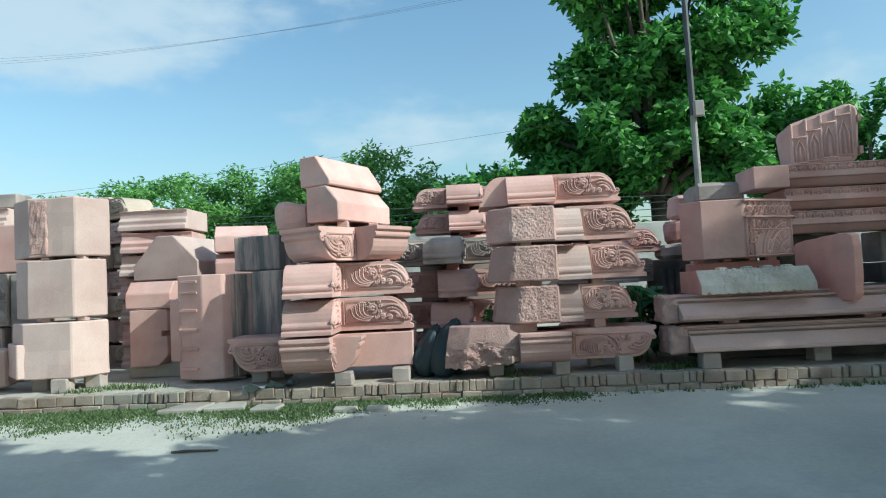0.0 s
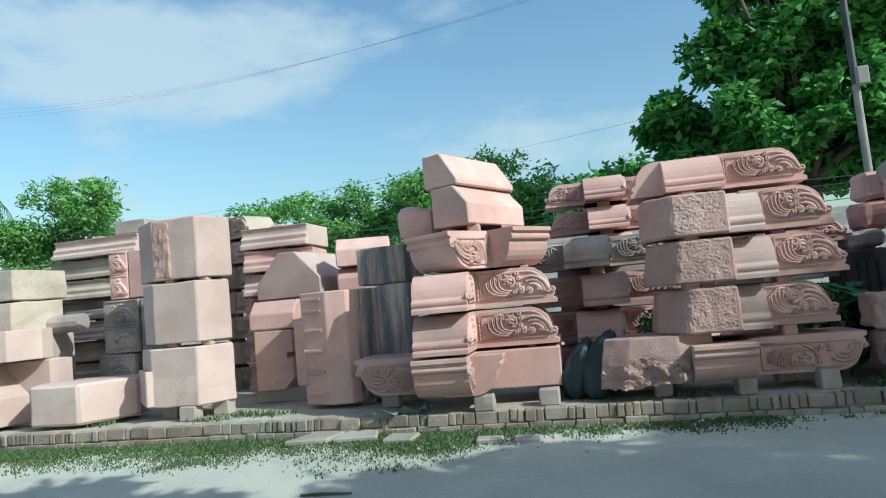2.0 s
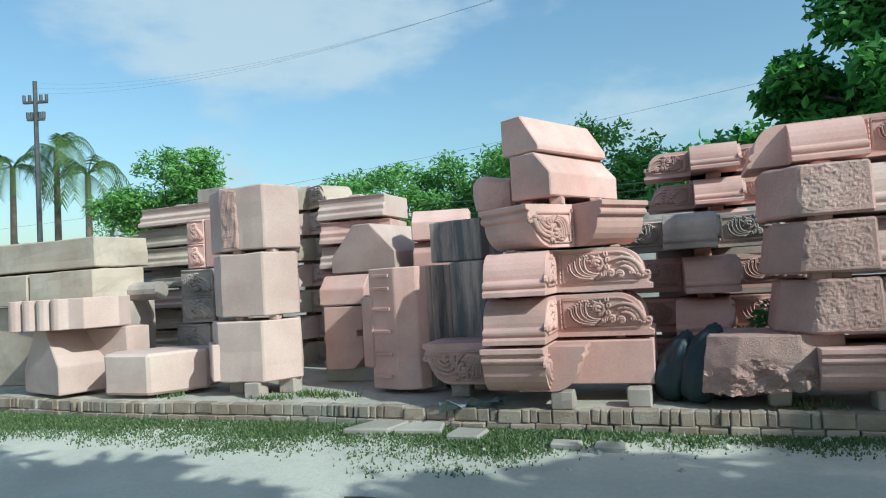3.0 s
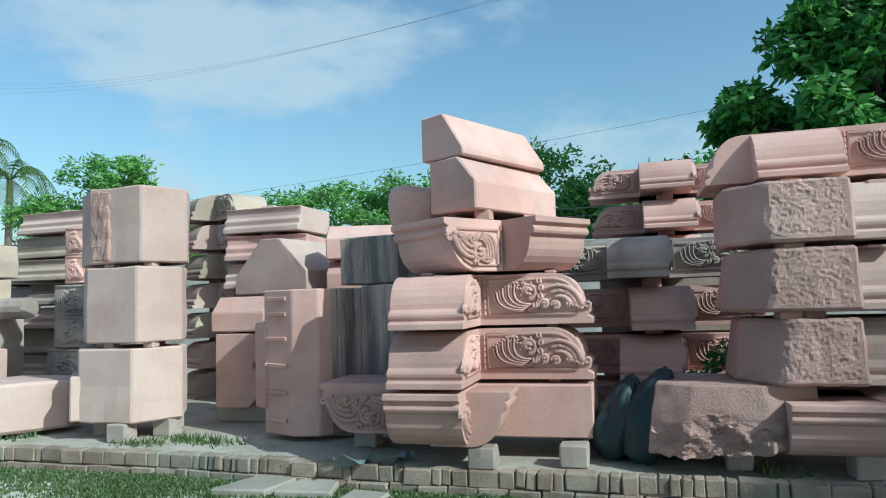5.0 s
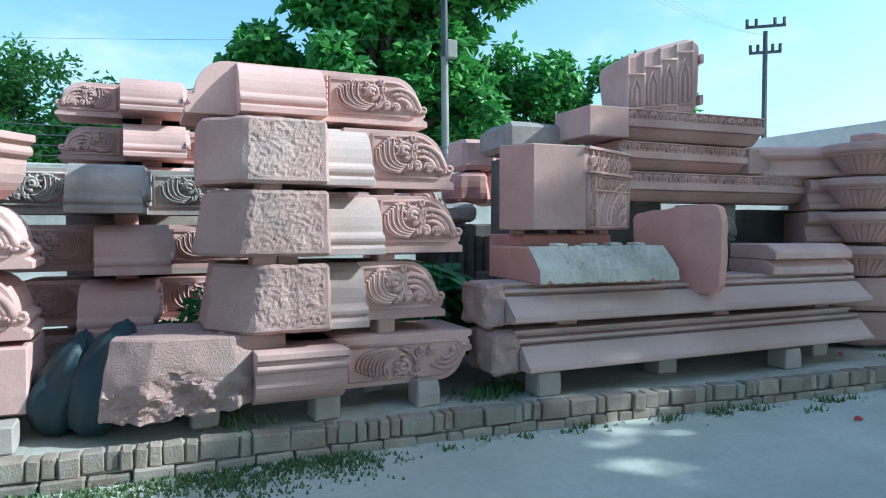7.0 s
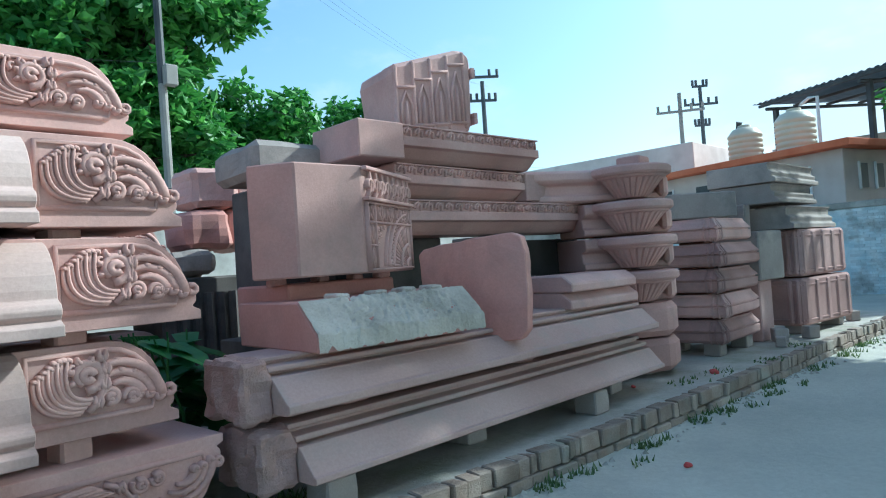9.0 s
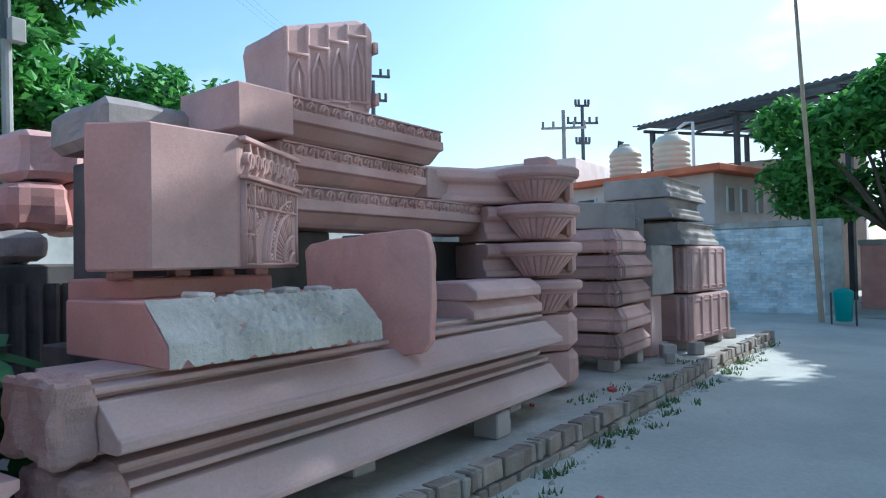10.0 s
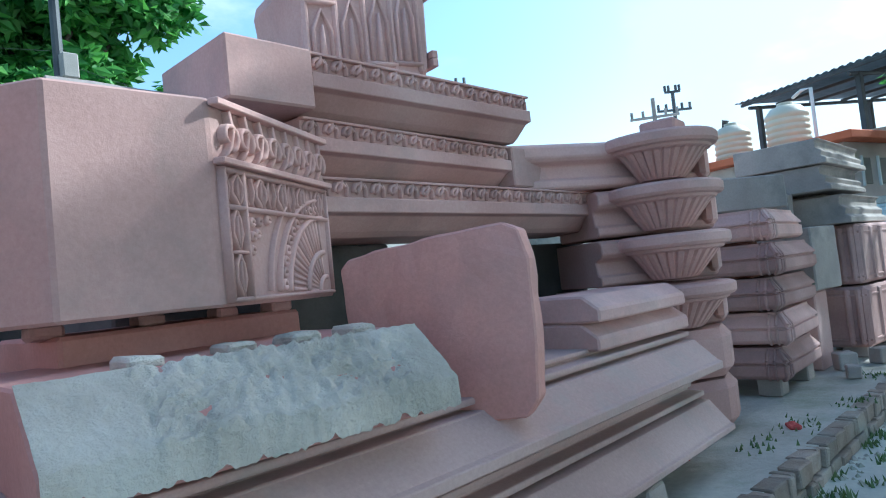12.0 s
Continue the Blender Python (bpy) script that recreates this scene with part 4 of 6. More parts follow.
for x in (0.03, 0.145, fw - 0.03):              # frame and mullions, cut flat
    stroke(lat, [(x, 0.015), (x, 0.24), (x, 0.47)], B, B, 0.024, flat=True)
for k in (2, 3):
    x = 0.03 + (fw - 0.06) * k / 5 + 0.1
    stroke(lat, [(x, 0.335), (x, 0.4), (x, 0.465)], B * 0.8, B * 0.8, 0.022, flat=True)
for z in (0.02, 0.335, 0.462):
    stroke(lat, [(0.025, z), (fw / 2, z), (fw - 0.025, z)], B, B, 0.024, flat=True)
for k in range(5):                              # pointed leaf in each upper bay
    x = 0.03 + (fw - 0.06) * (k + 0.5) / 5
    for q in (-1, 1):
        stroke(lat, [(x, 0.345), (x + q * 0.035, 0.385), (x + q * 0.03, 0.42), (x, 0.455)], 0.010, 0.005, 0.020, flat=True)
        stroke(lat, [(x + q * 0.065, 0.35), (x + q * 0.045, 0.40), (x + q * 0.06, 0.45)], 0.008, 0.004, 0.018, flat=True)
    stroke(lat, [(x, 0.36), (x, 0.40), (x, 0.44)], 0.012, 0.004, 0.022)
for k in range(2):                              # long leaves in the side bays
    z0 = 0.03 + 0.155 * k
    for q in (-1, 1):
        stroke(lat, [(0.088, z0), (0.088 + q * 0.028, z0 + 0.06), (0.088 + q * 0.02, z0 + 0.11), (0.088, z0 + 0.145)], 0.009, 0.005, 0.020, flat=True)
    stroke(lat, [(0.088, z0 + 0.02), (0.088, z0 + 0.07), (0.088, z0 + 0.12)], 0.010, 0.004, 0.022)
    stroke(lat, [(0.04, z0 + 0.15), (0.088, z0 + 0.152), (0.14, z0 + 0.15)], 0.006, 0.006, 0.022, flat=True)
on_face("lattice", lat, "pierced lattice border")


def carved_on_face(name, pts, w0, w1, h, flat=True):
    bm = bmesh.new()
    stroke(bm, pts, w0, w1, h, flat=flat)
    on_face(name, bm)


cx = fw - 0.085
for rad, a0, wide in ((0.455, 132, 0.006), (0.39, 96, 0.008), (0.315, 90, 0.010), (0.165, 90, 0.012), (0.06, 80, 0.010)):
    carved_on_face("fan_rim", arc(cx, 0.025, rad, a0, 178, 20), wide, wide, 0.022)
for k in range(15):
    a = radians(94 + 5.9 * k)
    carved_on_face("fan_ray", [(cx + r * math.cos(a), 0.025 + r * math.sin(a)) for r in (0.175, 0.24, 0.305)], 0.005, 0.010, 0.015)
for k in range(9):
    a = radians(98 + 10 * k)
    carved_on_face("fan_ray", [(cx + r * math.cos(a), 0.025 + r * math.sin(a)) for r in (0.07, 0.11, 0.155)], 0.004, 0.008, 0.015)
for k in range(11):
    a = radians(98 + 7.6 * k)
    carved_on_face("fan_bead", arc(cx + 0.352 * math.cos(a), 0.025 + 0.352 * math.sin(a), 0.015, 0, 330, 8), 0.007, 0.007, 0.018)
for x, z in ((0.19, 0.29), (0.24, 0.295), (0.19, 0.24), (0.30, 0.305), (0.22, 0.25), (0.18, 0.19)):
    carved_on_face("flower", arc(x, z, 0.012, 0, 330, 8), 0.010, 0.010, 0.020, False)

# dark block and broken lumps behind the cube
stone("grey_block", "dark weathered sandstone block behind the carved cube", [(3.5, 9.0), (4.15, 8.95), (4.2, 9.6), (3.6, 9.8)], 2.445, 2.72, GREY, bevel=0.05, rough=0.02)
# near black colours in the shade of the gap behind the cube
stone("plain_block", "plain sandstone block carrying beams", [(3.85, 9.3), (4.4, 9.3), (4.4, 10.0), (3.85, 10.0)], TOP, 2.44, SHADED)
for k, (x, z, h) in enumerate(((3.85, 2.36, 0.36), (4.25, 2.38, 0.36), (3.78, 1.98, 0.36), (4.2, 1.98, 0.38), (3.6, 1.75, 0.22))):
    stone("hewn_block", "rough pink sandstone fragment in a rear heap", [(x - 0.2, 10.3), (x + 0.18, 10.2), (x + 0.22, 10.75), (x - 0.2, 10.8)], z, z + h, (PINK, PINK, RED, PINK, GREY)[k], bevel=0.05, rough=0.04, cuts=3, group="rear heap")
# dark weathered slab; its near-black also holds painted shade
fluted = thing("fluted_slab", "dark weathered slab with upright flutes and painted-in shade, under rear heap", "carved stone", pose(3.3, 10.2, TOP))
part("body", box(0, 1.3, 0.05, 0.7, 0, 1.29, bevel=0.02), SHADED, fluted)
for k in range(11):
    part("flute", tube([(0.07 + 0.116 * k, 0.05, 0.12), (0.07 + 0.116 * k, 0.05, 1.15)], 0.045, 8), SHADED, fluted)

# leaning plate
bm = prism([(0.03, 0.25), (0.0, 0.44), (-0.01, 0.66), (0.03, 0.71), (0.2, 0.735), (0.45, 0.76), (0.72, 0.78), (0.78, 0.75), (0.81, 0.63), (0.81, 0.35), (0.79, 0.10), (0.74, 0.03), (0.5, 0.012), (0.3, 0.17)], 0.0, 0.13, "y", None, 0.008)
rough_up(bm, 3, 0.009, 7, 3)
pl = part("leaning_slab", bm, RED)
pl.matrix_basis = pose(4.37, 8.23, 1.115, 0, 0, -70.5)
tagged(pl, "red sandstone slab with a broken rounded edge leaning on the beams", "stone slab")

# frieze beams
def frieze_beam(label, L, H, m, plain=(), ends=True, mat=PINK):
    """Beam with a row of leaf ornaments along its upper edge, a fillet and a hollow face; plain: stretches left square."""
    th = thing("frieze_beam", label, "stone beam", m, "frieze beams")
    prof = [(0.6, 0.0), (0.16, 0.0), (0.12, 0.03 * H / 0.3), (0.045, 0.36 * H), (0.0, 0.40 * H), (0.0, 0.66 * H), (0.03, 0.68 * H), (0.03, H), (0.6, H)]
    a, b = 0.0, L
    for p0, p1 in plain:
        if p0 <= 0.01:
            a = p1
        else:
            b = p0
        part("plain_end", box(p0, p1, -0.012, 0.6, -0.004, H + 0.006, bevel=0.01), mat, th, "plain uncarved end")
    part("body", prism(prof, a, b, "x", None, 0.004), mat, th)
    part("top_fillet", box(a, b, 0.002, 0.2, 0.965 * H, H + 0.004, bevel=0.003), mat, th)
    n = int((b - a) / 0.115)
    s = (b - a) / n
    for k in range(n):
        c = bmesh.new()
        x = a + s * (k + 0.5)
        z0, h = 0.69 * H, 0.31 * H
        stroke(c, arc(x - s * 0.05, z0 + h * 0.38, s * 0.27, 200, 20, 7), 0.013, 0.011, 0.022, 0.03)
        stroke(c, [(x - s * 0.2, z0 + 0.02), (x, z0 + h * 0.5), (x + s * 0.05, z0 + h * 0.92)], 0.014, 0.010, 0.026, 0.03)
        stroke(c, [(x + s * 0.3, z0), (x + s * 0.32, z0 + h * 0.5), (x + s * 0.22, z0 + h * 0.8)], 0.012, 0.009, 0.02, 0.03)
        part("leaf_ornament", c, mat, th, smooth=True)
    return th


frieze_beam("pink sandstone frieze beam with leaf ornaments and plain end", 2.12, 0.27, pose(4.04, 8.46, 2.545, 0, 0, -2.5), [(0.0, 0.44)])
frieze_beam("pink sandstone frieze beam with a plain square block end", 2.27, 0.255, pose(4.45, 8.50, 2.265, 0, 0, 1.2), [(1.68, 2.27)])
frieze_beam("pink sandstone frieze beam with leaf ornaments, lowest of three", 2.85, 0.27, pose(4.3, 8.44, 1.955, 0, 0, -0.8))
for x, y in ((4.7, 8.75), (6.2, 8.75), (6.6, 8.75)):
    support(x, y, 2.215, 2.27, 0.2, 0.1, PINK)
for x, y in ((4.6, 8.7), (6.0, 8.65)):
    support(x, y, 2.515, 2.55, 0.2, 0.1, PINK)
# pier coloured near black to hold the shade behind the beams
stone("plain_block", "plain sandstone pier carrying the frieze beams", [(4.5, 8.9), (5.3, 8.9), (5.3, 9.5), (4.5, 9.5)], TOP, 1.95, SHADED)
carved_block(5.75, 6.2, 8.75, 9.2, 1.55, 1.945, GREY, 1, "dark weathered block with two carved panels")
# both blocks darkened so the gap's shade sits in their colour
stone("grey_block", "fluted weathered block darkened to paint in shade", [(5.7, 8.7), (6.4, 8.65), (6.4, 9.2), (5.7, 9.2)], 1.28, 1.54, SHADED)
stone("grey_block", "weathered block, near black to paint in the stack's shadow", [(6.5, 8.9), (7.4, 8.8), (7.4, 9.4), (6.5, 9.4)], TOP, 1.9, SHADED)

# crown piece on top
crown = thing("ribbed_crown_block", "pink sandstone block with ribs and niches on the beams", "carved stone", pose(5.00, 8.62, 2.82, 0, 0, -12) @ Matrix.Diagonal((0.97, 1, 1.05, 1)))
bm = prism([(-0.36, 0.0), (0.36, 0.0), (0.45, 0.08), (0.475, 0.66), (0.43, 0.72), (0.34, 0.735), (-0.36, 0.54), (-0.42, 0.47)], 0.0, 0.55, "y", None, 0.04)
part("body", bm, PINK, crown)
for k in range(5):
    x = -0.35 + 0.18 * k
    zt = 0.505 + 0.24 * (x + 0.40)
    part("rib", box(x - 0.018, x + 0.018, -0.016, 0.2, 0.01 + 0.05 * k / 4, zt + 0.02, bevel=0.012), PINK, crown)
for k in range(4):
    x = -0.26 + 0.18 * k
    zb = 0.06 + 0.02 * k
    hh = 0.26 + 0.05 * k
    for nm, pts, w0, w1 in (("niche_arch", [(x - 0.055, zb), (x - 0.055, zb + hh * 0.6), (x, zb + hh), (x + 0.055, zb + hh * 0.6), (x + 0.055, zb)], 0.012, 0.012),
                            ("niche_leaf", [(x, zb), (x, zb + hh * 0.35), (x, zb + hh * 0.7)], 0.028, 0.008),
                            ("string_course", [(x - 0.09, zb + hh * 1.12), (x, zb + hh * 1.15), (x + 0.09, zb + hh * 1.18)], 0.012, 0.012),
                            ("string_course", [(x - 0.1, zb - 0.02), (x, zb - 0.015), (x + 0.1, zb - 0.01)], 0.014, 0.014)):
        bm = bmesh.new()
        stroke(bm, pts, w0, w1, 0.024)
        part(nm, bm, PINK, crown, smooth=True)
for z in (0.07, 0.115, 0.46, 0.50):
    part("string_course", prism([(0.455, -0.015), (0.495, -0.015), (0.495, 0.565), (0.455, 0.565)], z + 0.04, z + 0.085, "z", None, 0.004), PINK, crown)
part("end_rib", box(0.45, 0.505, 0.26, 0.34, 0.12, 0.69, bevel=0.012), PINK, crown)

# two bevelled slabs in front of the carved blocks
for z, L, y, lab in ((1.26, 1.05, 7.72, "pink sandstone slab with a sloping edge"), (1.405, 1.0, 7.70, "pink sandstone slab with a sloping edge and broken corner")):
    gable("sloped_slab", lab, [(0.55, 0), (0, 0), (0, 0.07), (0.10, 0.14), (0.55, 0.14)], L, pose(5.55, y, z, 0, 0, -2), PINK, "sloped slabs")


# ---- fluted bowls, pile of slabs, crates ----
def fluted_bowl(z, H, x=7.16, y=7.98, mat=PINK, seed=0, back=0.55):
    th = thing("fluted_bowl_capital", "pink sandstone capital with a half-round fluted bowl", "carved stone", pose(x, y, z, 0, 0, -32 + 2 * math.sin(seed * 2.3)), "fluted bowls")
    part("body", prism([(0.72, 0.0), (0.10, 0.0), (0.06, 0.06 * H), (0.06, 0.22 * H), (0.10, 0.26 * H), (0.12, 0.55 * H), (0.05, 0.62 * H), (0.02, 0.70 * H), (0.02, 0.92 * H), (0.06, H), (0.72, H)], -back, 0.44, "x", None, 0.008), mat, th)
    part("corner_lobe", prism([(0.34, -0.02), (0.40, -0.02), (0.52, 0.12), (0.52, 0.40), (0.46, 0.55), (0.34, 0.55)], 0.10 * H, 0.78 * H, "z", None, 0.03), mat, th, "plain chamfered corner")
    bm = bmesh.new()
    segs, prof = 60, [(0.17, 0.05), (0.19, 0.10), (0.33, 0.60), (0.36, 0.64), (0.37, 0.69), (0.40, 0.72), (0.415, 0.78), (0.415, 0.93), (0.40, 0.98), (0.37, 1.0)]
    rings = []
    for r, h in prof:
        ring = []
        for k in range(segs + 1):
            a = math.pi + math.pi * k / segs
            rr = r * (1 - (0.07 if 0.08 < h < 0.62 and k % 4 == 0 else 0))
            ring.append(bm.verts.new((rr * math.cos(a), 0.02 + rr * math.sin(a), h * H)))
        rings.append(ring)
    for a, b in zip(rings, rings[1:]):
        for k in range(segs):
            bm.faces.new((a[k], a[k + 1], b[k + 1], b[k]))
    bm.faces.new(rings[-1])
    bm.faces.new(rings[0][::-1])
    part("fluted_bowl", bm, mat, th)
    return th


for k in range(4):
    fluted_bowl(1.185 + 0.348 * k, 0.325, 7.16 + 0.02 * math.sin(k * 2), 7.98, PINK, k, (0.62, 0.55, 0.5, 1.25)[k])
    support(7.35, 8.3, 1.185 + 0.348 * k + 0.32, 1.185 + 0.348 * (k + 1) + 0.004, 0.2, 0.2, PINK)
for k, z in enumerate((0.50, 0.85)):
    stone("sloped_block", "pale pink sandstone block with sloping front under the bowls", [(6.72, 8.25), (6.95, 7.85), (7.25, 7.68), (7.60, 7.78), (7.75, 8.2), (7.6, 8.7), (6.8, 8.7)], z, z + 0.33, PINK, bevel=0.06)
support(7.3, 8.1, TOP, 0.51, 0.3, 0.3)
support(7.25, 8.2, 0.825, 0.855, 0.3, 0.3, PINK)
stone("bowl_block", "plain square stone on top of the fluted bowls", [(7.0, 7.78), (7.25, 7.80), (7.22, 8.05), (6.98, 8.03)], 2.554, 2.65, PINK)


def ribbed_slab(x, y, z, L, D, H, mat=RED, rz=0):
    """A slab with splayed sides, a groove round the middle and paired ribs at the corner and middle."""
    th = thing("moulded_block", "pink-brown sandstone block with splayed sides and corner ribs", "stone block", pose(x, y, z, 0, 0, rz), "pile of moulded blocks")
    bm = bmesh.new()
    prof = [(0.04, 0.0), (0.012, 0.06 * H), (0.0, 0.14 * H), (0.0, 0.44 * H), (0.02, 0.46 * H), (0.02, 0.52 * H), (0.0, 0.54 * H), (0.004, 0.60 * H), (0.06, 0.90 * H), (0.065, H)]
    rings = [[bm.verts.new(p) for p in ((d, d, h), (L - d, d, h), (L - d, D - d, h), (d, D - d, h))] for d, h in prof]
    for a, b in zip(rings, rings[1:]):
        for k in range(4):
            bm.faces.new((a[k], a[(k + 1) % 4], b[(k + 1) % 4], b[k]))
    bm.faces.new(rings[0][::-1])
    bm.faces.new(rings[-1])
    part("body", bm, mat, th)
    for o in (0.09, 0.15):                        # paired ribs on both sides of the corner
        part("rib", tube([(o, d - 0.002, h) for d, h in prof], 0.014, 6), mat, th)
        part("rib", tube([(d - 0.002, o, h) for d, h in prof], 0.014, 6), mat, th)
    part("rib", tube([(d + 0.004, d + 0.004, h) for d, h in prof], 0.02, 6), mat, th)
    return th


for k in range(5):
    ribbed_slab(8.44 + 0.03 * math.sin(k * 2), 7.65 + 0.02 * math.cos(k * 3), 0.60 + 0.292 * k, 1.15, 1.0, 0.262, (DUSK, PINK)[k % 3 == 1], 2 * math.sin(k * 1.9))
for z in range(4):
    support(8.9, 8.1, 0.60 + 0.292 * z + 0.258, 0.60 + 0.292 * (z + 1) + 0.003, 0.3, 0.3, RED)
for x, y in ((8.62, 7.85), (9.35, 7.82), (8.9, 8.4)):
    support(x, y, TOP, 0.605, 0.2, 0.2)
stone("plain_block", "plain grey-pink squared block on top of the pile", [(8.42, 8.42), (9.22, 7.70), (9.55, 8.1), (8.8, 8.6)], 2.05, 2.36, GREY)


def crate_block(x, y, z, L, D, H, mat=DUSK):
    th = thing("panelled_block", "grey-brown sandstone block carved with upright ribbed panels", "carved stone", pose(x, y, z, 0, 0, -7), "panelled blocks")
    part("body", box(0, L, 0, D, 0, H, bevel=0.03), mat, th)
    for k in range(5):
        part("rib", box(0.04 + k * (L - 0.2) / 4, 0.15 + k * (L - 0.2) / 4, -0.018, 0.06, 0.03, H - 0.03, bevel=0.016), mat, th)
    for zz in (0.10, 0.84):
        part("string_course", box(0.02, L - 0.02, -0.010, 0.05, zz * H, zz * H + 0.025, bevel=0.006), mat, th)
        part("string_course", box(-0.016, 0.05, 0.02, D - 0.02, zz * H, zz * H + 0.025, bevel=0.006), mat, th)
    for k in range(2):
        part("rib", box(-0.03, 0.05, 0.04 + 0.1 * k, 0.1 + 0.1 * k, 0.02, H - 0.02, bevel=0.02), mat, th)
    return th


crate_block(10.54, 7.42, 0.57, 1.58, 0.75, 0.63)
crate_block(10.60, 7.43, 1.225, 1.46, 0.7, 0.63)
for x, y in ((10.8, 7.6), (11.9, 7.45), (11.4, 7.8)):
    support(x, y, TOP, 0.575, 0.24, 0.24)
support(11.3, 7.7, 1.19, 1.23, 0.4, 0.3, GREY)
stone("plain_block", "plain pink-grey upright block beside the panelled blocks", [(9.82, 7.72), (10.2, 7.70), (10.2, 8.4), (9.82, 8.4)], TOP, 1.22, PINK)
stone("plain_block", "plain pink-grey squared block beside the panelled blocks", [(9.78, 7.68), (10.38, 7.58), (10.42, 8.3), (9.82, 8.4)], 1.23, 1.86, GREY)
for x, y, z, L in ((11.3, 7.85, 1.87, 1.75), (10.95, 7.95, 2.22, 1.5), (11.0, 7.95, 2.49, 1.7)):
    moulded(x, y, z, L, 0.26 if z > 2 else 0.3, 0.9, -2, GREY, "weathered grey sandstone slab with moulded edge", "moulded slabs")
support(11.0, 7.9, 2.16, 2.225, 0.3, 0.3, GREY)
support(10.1, 8.0, 1.855, 2.225, 0.2, 0.2, GREY)
stone("moulded_lintel", "long pink sandstone moulded beam behind the bowls", [(7.5, 8.75), (9.4, 8.95), (9.4, 9.4), (7.5, 9.3)], 2.35, 2.60, PINK)
# pier darkened in colour for the shade behind the bowls
stone("plain_block", "weathered pier under the rear lintel, darkened as painted shade", [(8.6, 8.95), (9.5, 8.95), (9.5, 9.4), (8.6, 9.4)], TOP, 2.345, SHADED)
for x, y, s in ((9.9, 7.55, 0.17), (10.35, 7.32, 0.16), (9.45, 7.40, 0.12), (12.4, 7.3, 0.15)):
    support(x, y, TOP, TOP + s, s, s, CEMENT, x * 40, "loose cement lump on the platform")


# ---- far right: wall, building, tanks, shed ----
bm = box(20.0, 20.25, 6.3, 14.0, 0.05, 2.42, bevel=0.02)
wall_blue = tagged(part("wall_east", bm, BLUE), "rough brick wall with worn pale blue limewash", "wall", kind="structure")
part("coping", box(19.95, 20.3, 6.22, 14.05, 2.42, 2.58, bevel=0.02), WALLGREY, wall_blue)
part("buttress", box(19.9, 20.35, 6.15, 6.55, 0.0, 2.58, bevel=0.02), WALLGREY, wall_blue)
part("plinth", box(19.55, 20.0, 3.0, 14.0, 0.05, 0.22, bevel=0.02), WALLGREY, wall_blue)
for y, z in ((7.9, 1.7), (9.4, 1.6)):
    part("wall_hole", box(19.985, 20.02, y, y + 0.12, z, z + 0.12, bevel=0.005), STEEL, wall_blue)
tagged(part("wall_south_east", box(22.0, 40.0, 2.3, 2.55, 0.05, 2.0, bevel=0.02), BRICK), "low red-brown brick wall beyond the lane", "wall", kind="structure")
lane = tagged(part("wall_lane", box(23.0, 23.25, -6.0, 5.9, 0.0, 1.95, bevel=0.02), RED), "dark red brick wall across the end of the lane", "wall", kind="structure")
part("coping", box(22.95, 23.3, -6.0, 5.95, 1.95, 2.1, bevel=0.02), WALLGREY, lane)
for y in (4.2, 1.2, -2.0):
    part("pier", box(22.9, 23.35, y, y + 0.4, 0.0, 2.25, bevel=0.02), RED, lane)
house = thing("flat_roofed_house", "low pinkish house with an orange roof slab edge", "house", pose(22.3, 9.5, 0, 0, 0, -18))
part("wall", box(0.0, 9.0, 0.0, 8.5, 0.1, 4.22, bevel=0.02), PLASTER, house)
part("roof_slab", box(-0.45, 9.4, -0.45, 9.0, 4.22, 4.43, bevel=0.02), ORANGE, house)
for y in (1.0, 2.6, 4.4, 6.2):
    w = part("window", box(-0.04, 0.05, y, y + 0.75, 2.9, 3.8, bevel=0.01), STEEL, house)
    part("frame", box(-0.07, -0.01, y - 0.06, y, 2.85, 3.85, bevel=0.005), WHITE, w)
for x in (0.7, 1.5, 2.5, 3.6, 5.0):
    w = part("window", box(x, x + 0.4, -0.04, 0.05, 3.1, 3.8, bevel=0.01), STEEL, house)
    part("frame", box(x - 0.06, x, -0.07, -0.01, 3.05, 3.85, bevel=0.005), WHITE, w)


def water_tank(x, y, z, r, h):
    th = thing("water_tank", "cream ribbed plastic rooftop water tank with lid", "water tank", pose(x, y, z), "rooftop tanks")
    bm = bmesh.new()
    prof = [(r * 0.92, 0)]
    for k in range(6):
        z0 = h * (0.04 + 0.125 * k)
        prof += [(r * 0.93, z0), (r, z0 + h * 0.03), (r, z0 + h * 0.085), (r * 0.93, z0 + h * 0.115)]
    prof += [(r * 0.9, h * 0.80), (r * 0.7, h * 0.90), (r * 0.42, h * 0.94)]
    rings = [[bm.verts.new((rr * math.cos(k * math.pi / 14), rr * math.sin(k * math.pi / 14), hh)) for k in range(28)] for rr, hh in prof]
    for a, b in zip(rings, rings[1:]):
        for k in range(28):
            bm.faces.new((a[k], a[(k + 1) % 28], b[(k + 1) % 28], b[k]))
    bm.faces.new(rings[0][::-1])
    bm.faces.new(rings[-1])
    part("body", bm, TANKM, th, smooth=True)
    bm = bmesh.new()
    bmesh.ops.create_cone(bm, cap_ends=True, segments=20, radius1=r * 0.4, radius2=r * 0.36, depth=h * 0.07, matrix=Matrix.Translation((0, 0, h * 0.965)))
    part("lid", bm, TANKM, th)
    return th


